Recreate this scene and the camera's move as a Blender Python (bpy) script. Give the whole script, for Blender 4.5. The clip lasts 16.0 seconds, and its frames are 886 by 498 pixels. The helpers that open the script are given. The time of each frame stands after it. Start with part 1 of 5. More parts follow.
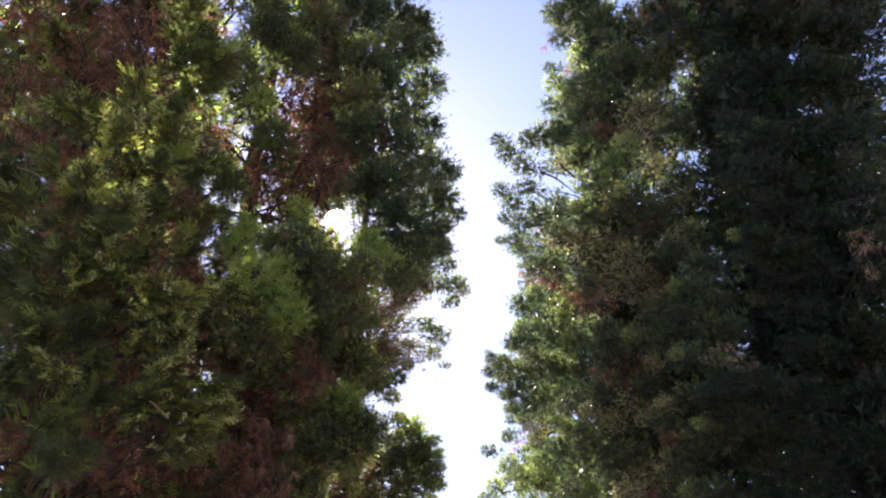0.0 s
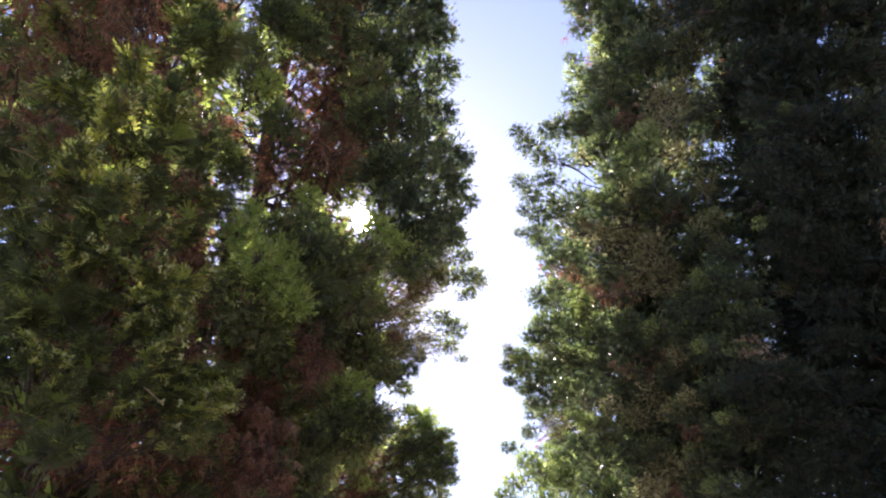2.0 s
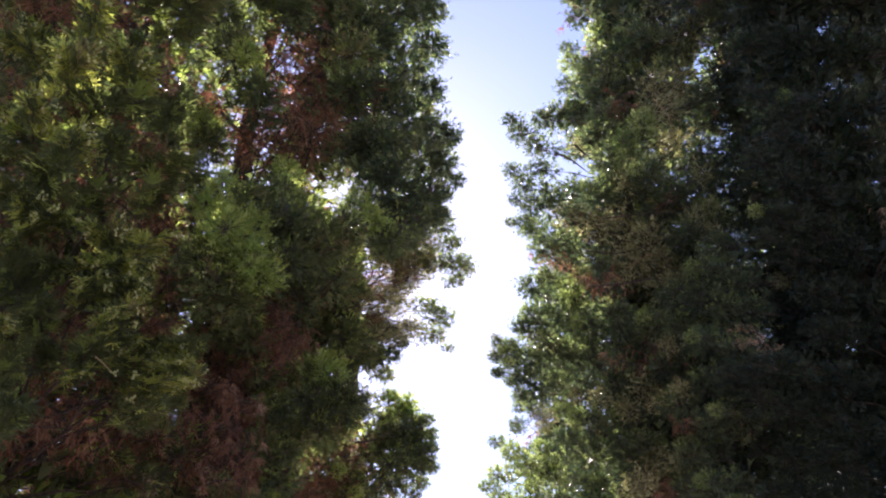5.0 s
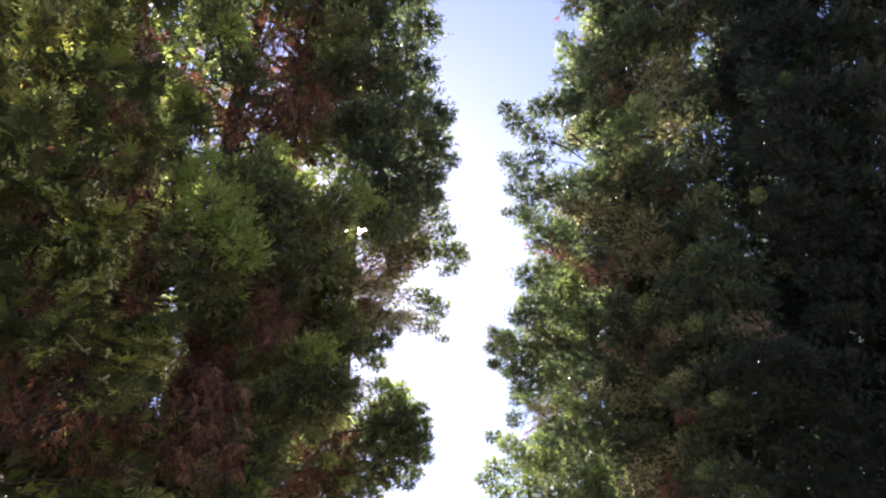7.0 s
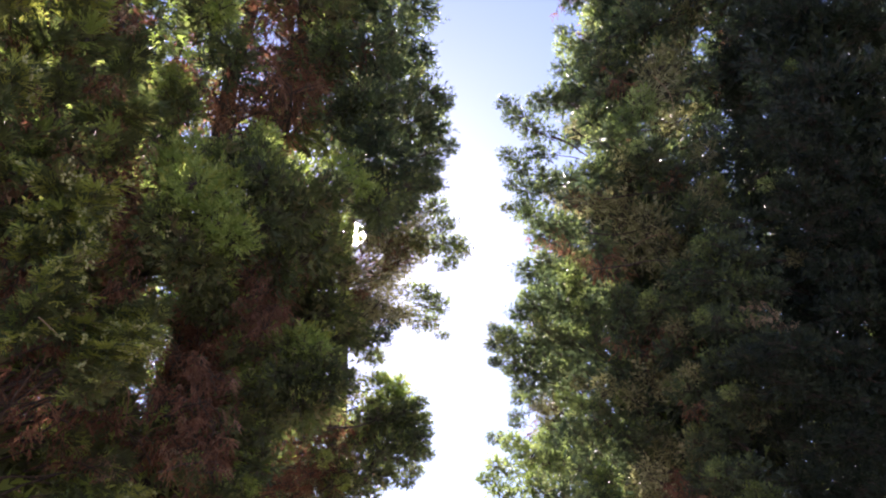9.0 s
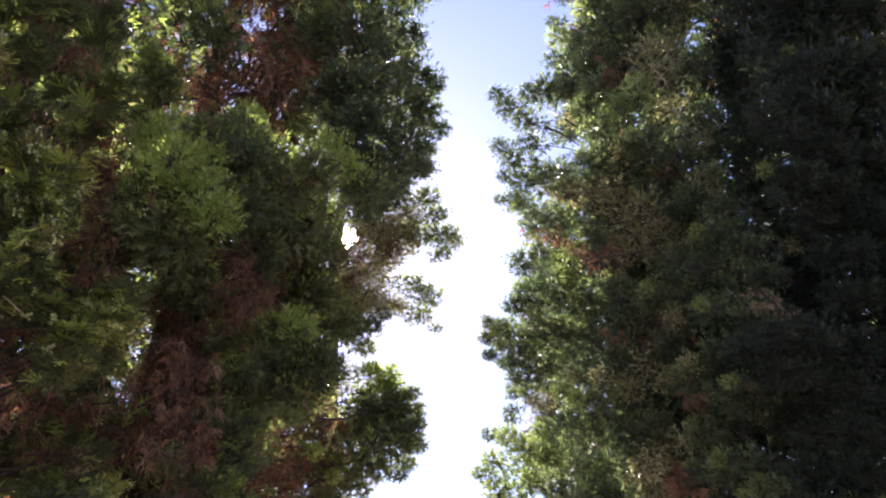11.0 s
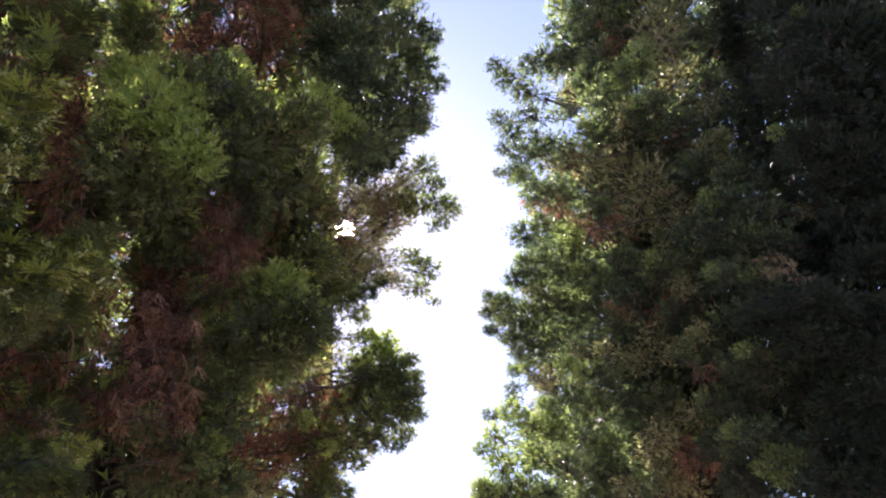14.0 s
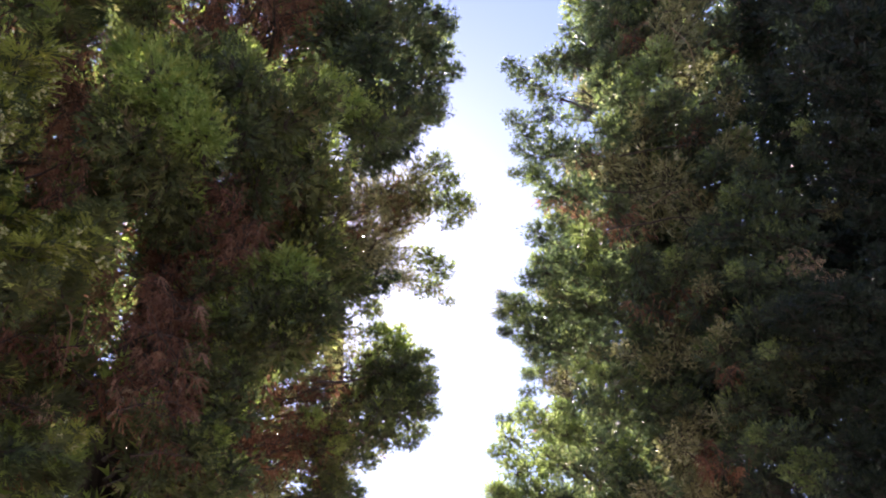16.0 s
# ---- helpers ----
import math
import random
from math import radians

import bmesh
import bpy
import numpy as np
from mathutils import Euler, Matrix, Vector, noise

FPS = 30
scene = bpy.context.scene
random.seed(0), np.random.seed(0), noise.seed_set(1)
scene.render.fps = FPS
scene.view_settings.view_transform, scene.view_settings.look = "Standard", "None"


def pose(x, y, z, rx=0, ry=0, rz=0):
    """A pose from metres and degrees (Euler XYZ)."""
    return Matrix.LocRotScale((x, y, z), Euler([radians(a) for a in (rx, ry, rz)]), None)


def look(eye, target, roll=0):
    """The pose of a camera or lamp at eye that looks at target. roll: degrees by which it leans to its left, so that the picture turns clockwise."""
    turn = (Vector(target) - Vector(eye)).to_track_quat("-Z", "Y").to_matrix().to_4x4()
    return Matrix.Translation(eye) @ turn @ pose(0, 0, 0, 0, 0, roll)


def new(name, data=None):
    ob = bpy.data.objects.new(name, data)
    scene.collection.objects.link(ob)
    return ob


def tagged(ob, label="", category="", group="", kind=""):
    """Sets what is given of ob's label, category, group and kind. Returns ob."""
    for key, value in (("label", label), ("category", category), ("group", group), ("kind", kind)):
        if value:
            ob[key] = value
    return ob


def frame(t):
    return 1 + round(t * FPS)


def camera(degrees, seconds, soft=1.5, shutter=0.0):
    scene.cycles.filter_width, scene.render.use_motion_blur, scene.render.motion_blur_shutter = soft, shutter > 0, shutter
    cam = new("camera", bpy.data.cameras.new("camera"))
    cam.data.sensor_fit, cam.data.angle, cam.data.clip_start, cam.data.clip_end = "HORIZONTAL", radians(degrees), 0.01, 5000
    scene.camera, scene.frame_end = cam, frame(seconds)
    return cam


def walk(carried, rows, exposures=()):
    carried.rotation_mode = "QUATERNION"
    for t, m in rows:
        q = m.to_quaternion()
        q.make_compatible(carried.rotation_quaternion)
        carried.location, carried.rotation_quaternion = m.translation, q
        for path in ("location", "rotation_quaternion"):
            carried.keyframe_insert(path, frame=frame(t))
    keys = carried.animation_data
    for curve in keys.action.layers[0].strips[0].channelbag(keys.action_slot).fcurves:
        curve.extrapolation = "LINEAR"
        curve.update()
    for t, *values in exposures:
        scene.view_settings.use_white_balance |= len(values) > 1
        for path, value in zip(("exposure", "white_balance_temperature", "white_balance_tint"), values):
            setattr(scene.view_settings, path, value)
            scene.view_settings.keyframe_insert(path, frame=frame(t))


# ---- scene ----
cam = camera(59.1, 16.0, soft=2.0)
EXPOSURES = [(0.0, 2.33, 6400, 38), (0.5, 2.62, 6300, 38), (1.0, 2.71, 6200, 38), (1.5, 2.59, 6300, 38), (2.3, 2.33, 6400, 38), (16.0, 2.44, 6400, 38)]
PATH = [
    (0.0, (0.000, 0.000, 1.583), (0.000, 8.291, 7.174), -0.59),
    (0.5, (0.086, 0.120, 1.582), (-0.022, 8.395, 7.195), -0.29),
    (1.0, (0.174, 0.257, 1.588), (-0.050, 8.521, 7.214), -0.00),
    (1.5, (0.257, 0.404, 1.596), (-0.039, 8.672, 7.213), 0.17),
    (2.0, (0.329, 0.546, 1.604), (-0.019, 8.823, 7.204), 0.46),
    (2.5, (0.397, 0.673, 1.599), (0.035, 8.953, 7.195), 0.69),
    (3.0, (0.474, 0.811, 1.606), (0.118, 9.081, 7.217), 0.96),
    (3.5, (0.534, 0.957, 1.613), (0.197, 9.231, 7.219), 0.95),
    (4.0, (0.566, 1.089, 1.608), (0.227, 9.363, 7.214), 1.09),
    (6.5, (0.614, 1.891, 1.567), (0.350, 10.133, 7.224), 0.87),
    (7.0, (0.608, 2.093, 1.578), (0.349, 10.337, 7.232), 0.67),
    (7.5, (0.600, 2.305, 1.608), (0.330, 10.545, 7.267), 0.59),
    (8.0, (0.593, 2.482, 1.621), (0.326, 10.717, 7.289), 0.44),
    (8.5, (0.594, 2.639, 1.611), (0.336, 10.848, 7.316), 0.29),
    (11.0, (0.576, 3.411, 1.635), (0.430, 11.580, 7.401), -0.70),
    (11.5, (0.570, 3.564, 1.636), (0.447, 11.763, 7.359), -0.94),
    (12.0, (0.562, 3.726, 1.620), (0.445, 11.942, 7.320), -1.04),
    (12.5, (0.547, 3.898, 1.614), (0.446, 12.125, 7.298), -1.05),
    (13.0, (0.541, 4.068, 1.609), (0.441, 12.294, 7.294), -1.13),
    (13.5, (0.533, 4.234, 1.596), (0.434, 12.459, 7.284), -1.31),
    (14.0, (0.538, 4.417, 1.598), (0.417, 12.630, 7.302), -1.30),
    (14.5, (0.526, 4.577, 1.595), (0.413, 12.786, 7.305), -1.33),
    (15.0, (0.502, 4.716, 1.585), (0.368, 12.898, 7.334), -1.08),
    (15.5, (0.483, 4.858, 1.577), (0.277, 13.002, 7.377), -0.73),
    (16.0, (0.454, 5.000, 1.584), (0.197, 13.118, 7.418), -0.47),
]
walk(cam, [(t, look(eye, target, roll)) for t, eye, target, roll in PATH], exposures=EXPOSURES)

SUN_AZIMUTH, SUN_ELEVATION = radians(-9.6), radians(35.8)
SUN_WAY = Vector((math.sin(SUN_AZIMUTH) * math.cos(SUN_ELEVATION), math.cos(SUN_AZIMUTH) * math.cos(SUN_ELEVATION), math.sin(SUN_ELEVATION)))


# ---- daylight ----
def daylight():
    world = bpy.data.worlds.new("sky")
    world.use_nodes = True
    scene.world = world
    nodes, links = world.node_tree.nodes, world.node_tree.links
    sky = nodes.new("ShaderNodeTexSky")
    sky.sky_type, sky.sun_disc = "NISHITA", False
    sky.sun_elevation, sky.sun_rotation = SUN_ELEVATION, SUN_AZIMUTH
    sky.air_density, sky.dust_density, sky.ozone_density = 1.0, 0.2, 2.5
    back = nodes["Background"]
    back.inputs["Strength"].default_value = 0.058
    links.new(sky.outputs["Color"], back.inputs["Color"])
    lamp = bpy.data.lights.new("sun", "SUN")
    lamp.energy, lamp.angle, lamp.color = 5.0, radians(0.53), (1.0, 0.95, 0.87)
    ob = new("sun", lamp)
    aside = Matrix.Rotation(radians(-2.0), 4, "Z")
    ob.matrix_world = look(aside @ SUN_WAY * 60, (0, 0, 0))


daylight()


# ---- materials ----
def blank(name):
    m = bpy.data.materials.new(name)
    m.use_nodes = True
    nodes = m.node_tree.nodes
    return m, nodes, m.node_tree.links, nodes["Principled BSDF"], nodes["Material Output"]


def ramp(nodes, stops):
    r = nodes.new("ShaderNodeValToRGB")
    r.color_ramp.elements[0].position, r.color_ramp.elements[0].color = stops[0][0], (*stops[0][1], 1)
    r.color_ramp.elements[1].position, r.color_ramp.elements[1].color = stops[-1][0], (*stops[-1][1], 1)
    for at, colour in stops[1:-1]:
        r.color_ramp.elements.new(at).color = (*colour, 1)
    return r


def foliage(name, stops, spray=0.4, clear=0.36, dead=0.0):
    """Scale leaves: each sprig takes its own tone from the ramp, each bough a tone of its own, and some light shines through."""
    m, nodes, links, shader, out = blank(name)
    geo, info = nodes.new("ShaderNodeNewGeometry"), nodes.new("ShaderNodeObjectInfo")
    tone = nodes.new("ShaderNodeMath")
    tone.operation = "MULTIPLY_ADD"
    links.new(geo.outputs["Random Per Island"], tone.inputs[0])
    tone.inputs[1].default_value = spray
    half = nodes.new("ShaderNodeMath")
    half.operation = "MULTIPLY"
    half.inputs[1].default_value = 1 - spray
    links.new(info.outputs["Random"], half.inputs[0])
    links.new(half.outputs[0], tone.inputs[2])
    colour = ramp(nodes, stops)
    links.new(tone.outputs[0], colour.inputs["Fac"])
    coord, grain = nodes.new("ShaderNodeTexCoord"), nodes.new("ShaderNodeTexNoise")
    grain.inputs["Scale"].default_value, grain.inputs["Detail"].default_value = 2.2, 3
    links.new(coord.outputs["Object"], grain.inputs["Vector"])
    vary = nodes.new("ShaderNodeMix")
    vary.data_type, vary.blend_type = "RGBA", "MULTIPLY"
    vary.inputs["Factor"].default_value = 0.55
    shade = ramp(nodes, [(0.3, (0.7, 0.62, 0.52)), (0.7, (1.0, 1.0, 1.0))])
    links.new(grain.outputs["Fac"], shade.inputs["Fac"])
    links.new(colour.outputs["Color"], vary.inputs[6])
    links.new(shade.outputs["Color"], vary.inputs[7])
    links.new(vary.outputs[2], shader.inputs["Base Color"])
    shader.inputs["Roughness"].default_value = 0.9 if dead else 0.5
    shader.inputs["Specular IOR Level"].default_value = 0.1 if dead else 0.35
    glow = nodes.new("ShaderNodeBsdfTranslucent")
    bright = nodes.new("ShaderNodeMix")
    bright.data_type, bright.blend_type = "RGBA", "MULTIPLY"
    bright.inputs["Factor"].default_value = 1.0
    bright.inputs[7].default_value = (1.1, 1.3, 0.9, 1) if not dead else (1.3, 1.15, 1.0, 1)
    links.new(vary.outputs[2], bright.inputs[6])
    links.new(bright.outputs[2], glow.inputs["Color"])
    both = nodes.new("ShaderNodeMixShader")
    both.inputs["Fac"].default_value = clear
    links.new(shader.outputs[0], both.inputs[1])
    links.new(glow.outputs[0], both.inputs[2])
    links.new(both.outputs[0], out.inputs["Surface"])
    return m


GREEN = foliage("conifer foliage", [(0.0, (0.047, 0.062, 0.033)), (0.45, (0.11, 0.138, 0.057)), (0.8, (0.195, 0.22, 0.08)), (1.0, (0.3, 0.22, 0.13))], spray=0.6)
# young growth, brightened so that its colour also carries the light on the tips
TIP = foliage("younger conifer foliage", [(0.0, (0.12, 0.165, 0.05)), (0.5, (0.33, 0.41, 0.105)), (1.0, (0.6, 0.65, 0.24))], spray=0.55, clear=0.5)
FRESH = foliage("fresh conifer foliage", [(0.0, (0.16, 0.17, 0.044)), (0.5, (0.37, 0.385, 0.085)), (1.0, (0.62, 0.6, 0.2))], spray=0.55, clear=0.55)
CONE = foliage("pale unripe cones", [(0.0, (0.40, 0.43, 0.17)), (1.0, (0.62, 0.60, 0.30))], clear=0.1)
DEAD = foliage("withered conifer foliage", [(0.0, (0.1, 0.05, 0.034)), (0.5, (0.23, 0.118, 0.076)), (0.85, (0.37, 0.22, 0.14)), (1.0, (0.48, 0.36, 0.25))], spray=0.7, clear=0.3, dead=1)
BLEACHED = foliage("bleached dead foliage", [(0.0, (0.22, 0.15, 0.10)), (0.6, (0.40, 0.29, 0.19)), (1.0, (0.55, 0.45, 0.31))], spray=0.7, clear=0.3, dead=1)
DRY = foliage("dry olive twigs", [(0.0, (0.10, 0.10, 0.05)), (0.5, (0.27, 0.26, 0.12)), (1.0, (0.58, 0.54, 0.34))], spray=0.75, clear=0.3)
# the deep shade on the east side is put into this foliage's colour
DEEP_SHADE = foliage("dark blue-green conifer foliage", [(0.0, (0.015, 0.025, 0.017)), (0.5, (0.028, 0.043, 0.027)), (1.0, (0.06, 0.085, 0.045))], spray=0.6, clear=0.3)
# the bluish tint of shade under the sky is put into these two greens
COOL_SHADE = foliage("cool green conifer foliage", [(0.0, (0.033, 0.048, 0.033)), (0.45, (0.076, 0.106, 0.06)), (0.8, (0.135, 0.168, 0.083)), (1.0, (0.22, 0.19, 0.115))], spray=0.6)
COOL_SHADE_TIP = foliage("younger cool green foliage", [(0.0, (0.09, 0.115, 0.054)), (0.5, (0.2, 0.25, 0.092)), (1.0, (0.4, 0.43, 0.19))], spray=0.55, clear=0.5)
# fresh growth and the sunlight on it, both in one colour
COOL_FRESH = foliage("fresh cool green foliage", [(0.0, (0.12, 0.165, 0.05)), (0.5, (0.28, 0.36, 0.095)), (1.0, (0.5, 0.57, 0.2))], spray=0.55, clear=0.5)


def bark_material():
    m, nodes, links, shader, out = blank("stringy conifer bark")
    coord, stretch = nodes.new("ShaderNodeTexCoord"), nodes.new("ShaderNodeMapping")
    stretch.inputs["Scale"].default_value = (14, 14, 1.2)
    links.new(coord.outputs["Object"], stretch.inputs["Vector"])
    strip, blotch = nodes.new("ShaderNodeTexNoise"), nodes.new("ShaderNodeTexNoise")
    strip.inputs["Scale"].default_value, strip.inputs["Detail"].default_value = 1.0, 6
    blotch.inputs["Scale"].default_value, blotch.inputs["Detail"].default_value = 1.3, 3
    links.new(stretch.outputs[0], strip.inputs["Vector"])
    links.new(coord.outputs["Object"], blotch.inputs["Vector"])
    colour = ramp(nodes, [(0.3, (0.03, 0.02, 0.015)), (0.55, (0.085, 0.06, 0.045)), (0.8, (0.16, 0.12, 0.095))])
    links.new(strip.outputs["Fac"], colour.inputs["Fac"])
    tint = nodes.new("ShaderNodeMix")
    tint.data_type, tint.blend_type = "RGBA", "MULTIPLY"
    tint.inputs["Factor"].default_value = 0.5
    patch = ramp(nodes, [(0.35, (0.6, 0.55, 0.5)), (0.65, (1, 1, 1))])
    links.new(blotch.outputs["Fac"], patch.inputs["Fac"])
    links.new(colour.outputs["Color"], tint.inputs[6])
    links.new(patch.outputs["Color"], tint.inputs[7])
    links.new(tint.outputs[2], shader.inputs["Base Color"])
    shader.inputs["Roughness"].default_value = 0.9
    bump = nodes.new("ShaderNodeBump")
    bump.inputs["Strength"].default_value, bump.inputs["Distance"].default_value = 0.7, 0.03
    links.new(strip.outputs["Fac"], bump.inputs["Height"])
    links.new(bump.outputs[0], shader.inputs["Normal"])
    return m


BARK = bark_material()

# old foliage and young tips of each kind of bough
LOOKS = {"n": (GREEN, FRESH), "m": (GREEN, TIP), "g": (GREEN, TIP), "y": (TIP, FRESH), "k": (DEEP_SHADE, DEEP_SHADE), "e": (COOL_SHADE, COOL_SHADE_TIP), "f": (COOL_SHADE_TIP, COOL_FRESH), "b": (DEAD, DEAD), "w": (BLEACHED, BLEACHED), "o": (DRY, DRY)}



def sun_disc():
    """The glowing ball of the sun, seen between the boughs; the lamp above stands a little beside it, out of its shadow."""
    m, nodes, links, shader, out = blank("glowing sun")
    glow = nodes.new("ShaderNodeEmission")
    glow.inputs["Color"].default_value, glow.inputs["Strength"].default_value = (1.0, 0.96, 0.88, 1), 90
    links.new(glow.outputs[0], out.inputs["Surface"])
    bm = bmesh.new()
    bmesh.ops.create_icosphere(bm, subdivisions=4, radius=32)
    mesh = bpy.data.meshes.new("sun_disc")
    bm.to_mesh(mesh)
    bm.free()
    mesh.materials.append(m)
    ob = tagged(new("sun_disc", mesh), "white glowing sun in the sky behind the boughs", "sun", kind="structure")
    ob.location = SUN_WAY * 2300


sun_disc()


def ground_material():
    m, nodes, links, shader, out = blank("trodden earth and needle litter")
    coord = nodes.new("ShaderNodeTexCoord")
    fine, broad = nodes.new("ShaderNodeTexNoise"), nodes.new("ShaderNodeTexNoise")
    fine.inputs["Scale"].default_value, fine.inputs["Detail"].default_value = 9.0, 8
    broad.inputs["Scale"].default_value, broad.inputs["Detail"].default_value = 0.25, 4
    for n in (fine, broad):
        links.new(coord.outputs["Object"], n.inputs["Vector"])
    litter = ramp(nodes, [(0.3, (0.16, 0.125, 0.085)), (0.6, (0.27, 0.21, 0.14)), (0.8, (0.36, 0.29, 0.20))])
    green = ramp(nodes, [(0.4, (0.12, 0.13, 0.06)), (0.6, (0.26, 0.21, 0.14))])
    links.new(fine.outputs["Fac"], litter.inputs["Fac"])
    links.new(broad.outputs["Fac"], green.inputs["Fac"])
    mix = nodes.new("ShaderNodeMix")
    mix.data_type = "RGBA"
    mix.inputs["Factor"].default_value = 0.4
    links.new(litter.outputs["Color"], mix.inputs[6])
    links.new(green.outputs["Color"], mix.inputs[7])
    links.new(mix.outputs[2], shader.inputs["Base Color"])
    shader.inputs["Roughness"].default_value = 0.95
    bump = nodes.new("ShaderNodeBump")
    bump.inputs["Strength"].default_value, bump.inputs["Distance"].default_value = 0.6, 0.05
    links.new(fine.outputs["Fac"], bump.inputs["Height"])
    links.new(bump.outputs[0], shader.inputs["Normal"])
    return m


# ---- ground ----
# never in view; its tone was raised to bounce more light upwards
def ground():
    bm = bmesh.new()
    bmesh.ops.create_grid(bm, x_segments=80, y_segments=80, size=1.0)
    for v in bm.verts:
        far = max(abs(v.co.x), abs(v.co.y))
        v.co *= 3 + 2400 * far ** 3
        if 2 < v.co.length < 200:
            v.co.z = 0.06 * noise.noise(v.co * 0.3)
    mesh = bpy.data.meshes.new("ground")
    bm.to_mesh(mesh)
    bm.free()
    mesh.materials.append(ground_material())
    tagged(new("ground", mesh), "dry pale trodden earth strewn with needle litter", "ground", kind="structure")


ground()


def path_material():
    m, nodes, links, shader, out = blank("worn pale concrete")
    coord = nodes.new("ShaderNodeTexCoord")
    fine, broad = nodes.new("ShaderNodeTexNoise"), nodes.new("ShaderNodeTexNoise")
    fine.inputs["Scale"].default_value, fine.inputs["Detail"].default_value = 40.0, 6
    broad.inputs["Scale"].default_value, broad.inputs["Detail"].default_value = 0.6, 5
    for n in (fine, broad):
        links.new(coord.outputs["Object"], n.inputs["Vector"])
    grain = ramp(nodes, [(0.3, (0.27, 0.26, 0.24)), (0.7, (0.37, 0.355, 0.33))])
    stain = ramp(nodes, [(0.35, (0.75, 0.72, 0.68)), (0.6, (1, 1, 1))])
    links.new(fine.outputs["Fac"], grain.inputs["Fac"])
    links.new(broad.outputs["Fac"], stain.inputs["Fac"])
    mix = nodes.new("ShaderNodeMix")
    mix.data_type, mix.blend_type = "RGBA", "MULTIPLY"
    mix.inputs["Factor"].default_value = 1.0
    links.new(grain.outputs["Color"], mix.inputs[6])
    links.new(stain.outputs["Color"], mix.inputs[7])
    links.new(mix.outputs[2], shader.inputs["Base Color"])
    shader.inputs["Roughness"].default_value = 0.85
    return m


def path():
    """The walk between the two rows, a slab with bevelled edges; an unseen addition, pale so that it bounces light up
    at the boughs.
    """
    bm = bmesh.new()
    for i in range(26):
        y = -60 + i * 6.0
        made = bmesh.ops.create_cube(bm, size=1.0, matrix=Matrix.Translation((1.6, y + 3, 0.02)) @ Matrix.Diagonal((5.0, 5.985, 0.16, 1)))
    bmesh.ops.bevel(bm, geom=[e for e in bm.edges if all(v.co.z > 0 for v in e.verts)], offset=0.012, segments=2, affect="EDGES")
    mesh = bpy.data.meshes.new("path")
    bm.to_mesh(mesh)
    bm.free()
    mesh.materials.append(path_material())
    tagged(new("pavement", mesh), "unseen pale walk that bounces light up", "path", kind="structure")


path()


# ---- trees ----
def tube(points, radii, sides=7):
    """A tapered tube along points: vertices and faces."""
    verts, faces = [], []
    for i, (p, r) in enumerate(zip(points, radii)):
        way = (points[min(i + 1, len(points) - 1)] - points[max(i - 1, 0)]).normalized()
        side = way.cross(Vector((0.31, 0.94, 0.13))).normalized()
        other = way.cross(side)
        for k in range(sides):
            a = 2 * math.pi * k / sides
            verts.append(p + (side * math.cos(a) + other * math.sin(a)) * r)
    for i in range(len(points) - 1):
        for k in range(sides):
            a, b = i * sides + k, i * sides + (k + 1) % sides
            faces.append((a, b, b + sides, a + sides))
    faces.append(tuple(range((len(points) - 1) * sides, len(points) * sides)))
    return verts, faces


def solid(name, verts, faces, smooth=True):
    mesh = bpy.data.meshes.new(name)
    mesh.from_pydata([tuple(v) for v in verts], [], faces)
    if smooth:
        mesh.polygons.foreach_set("use_smooth", [True] * len(mesh.polygons))
    return mesh


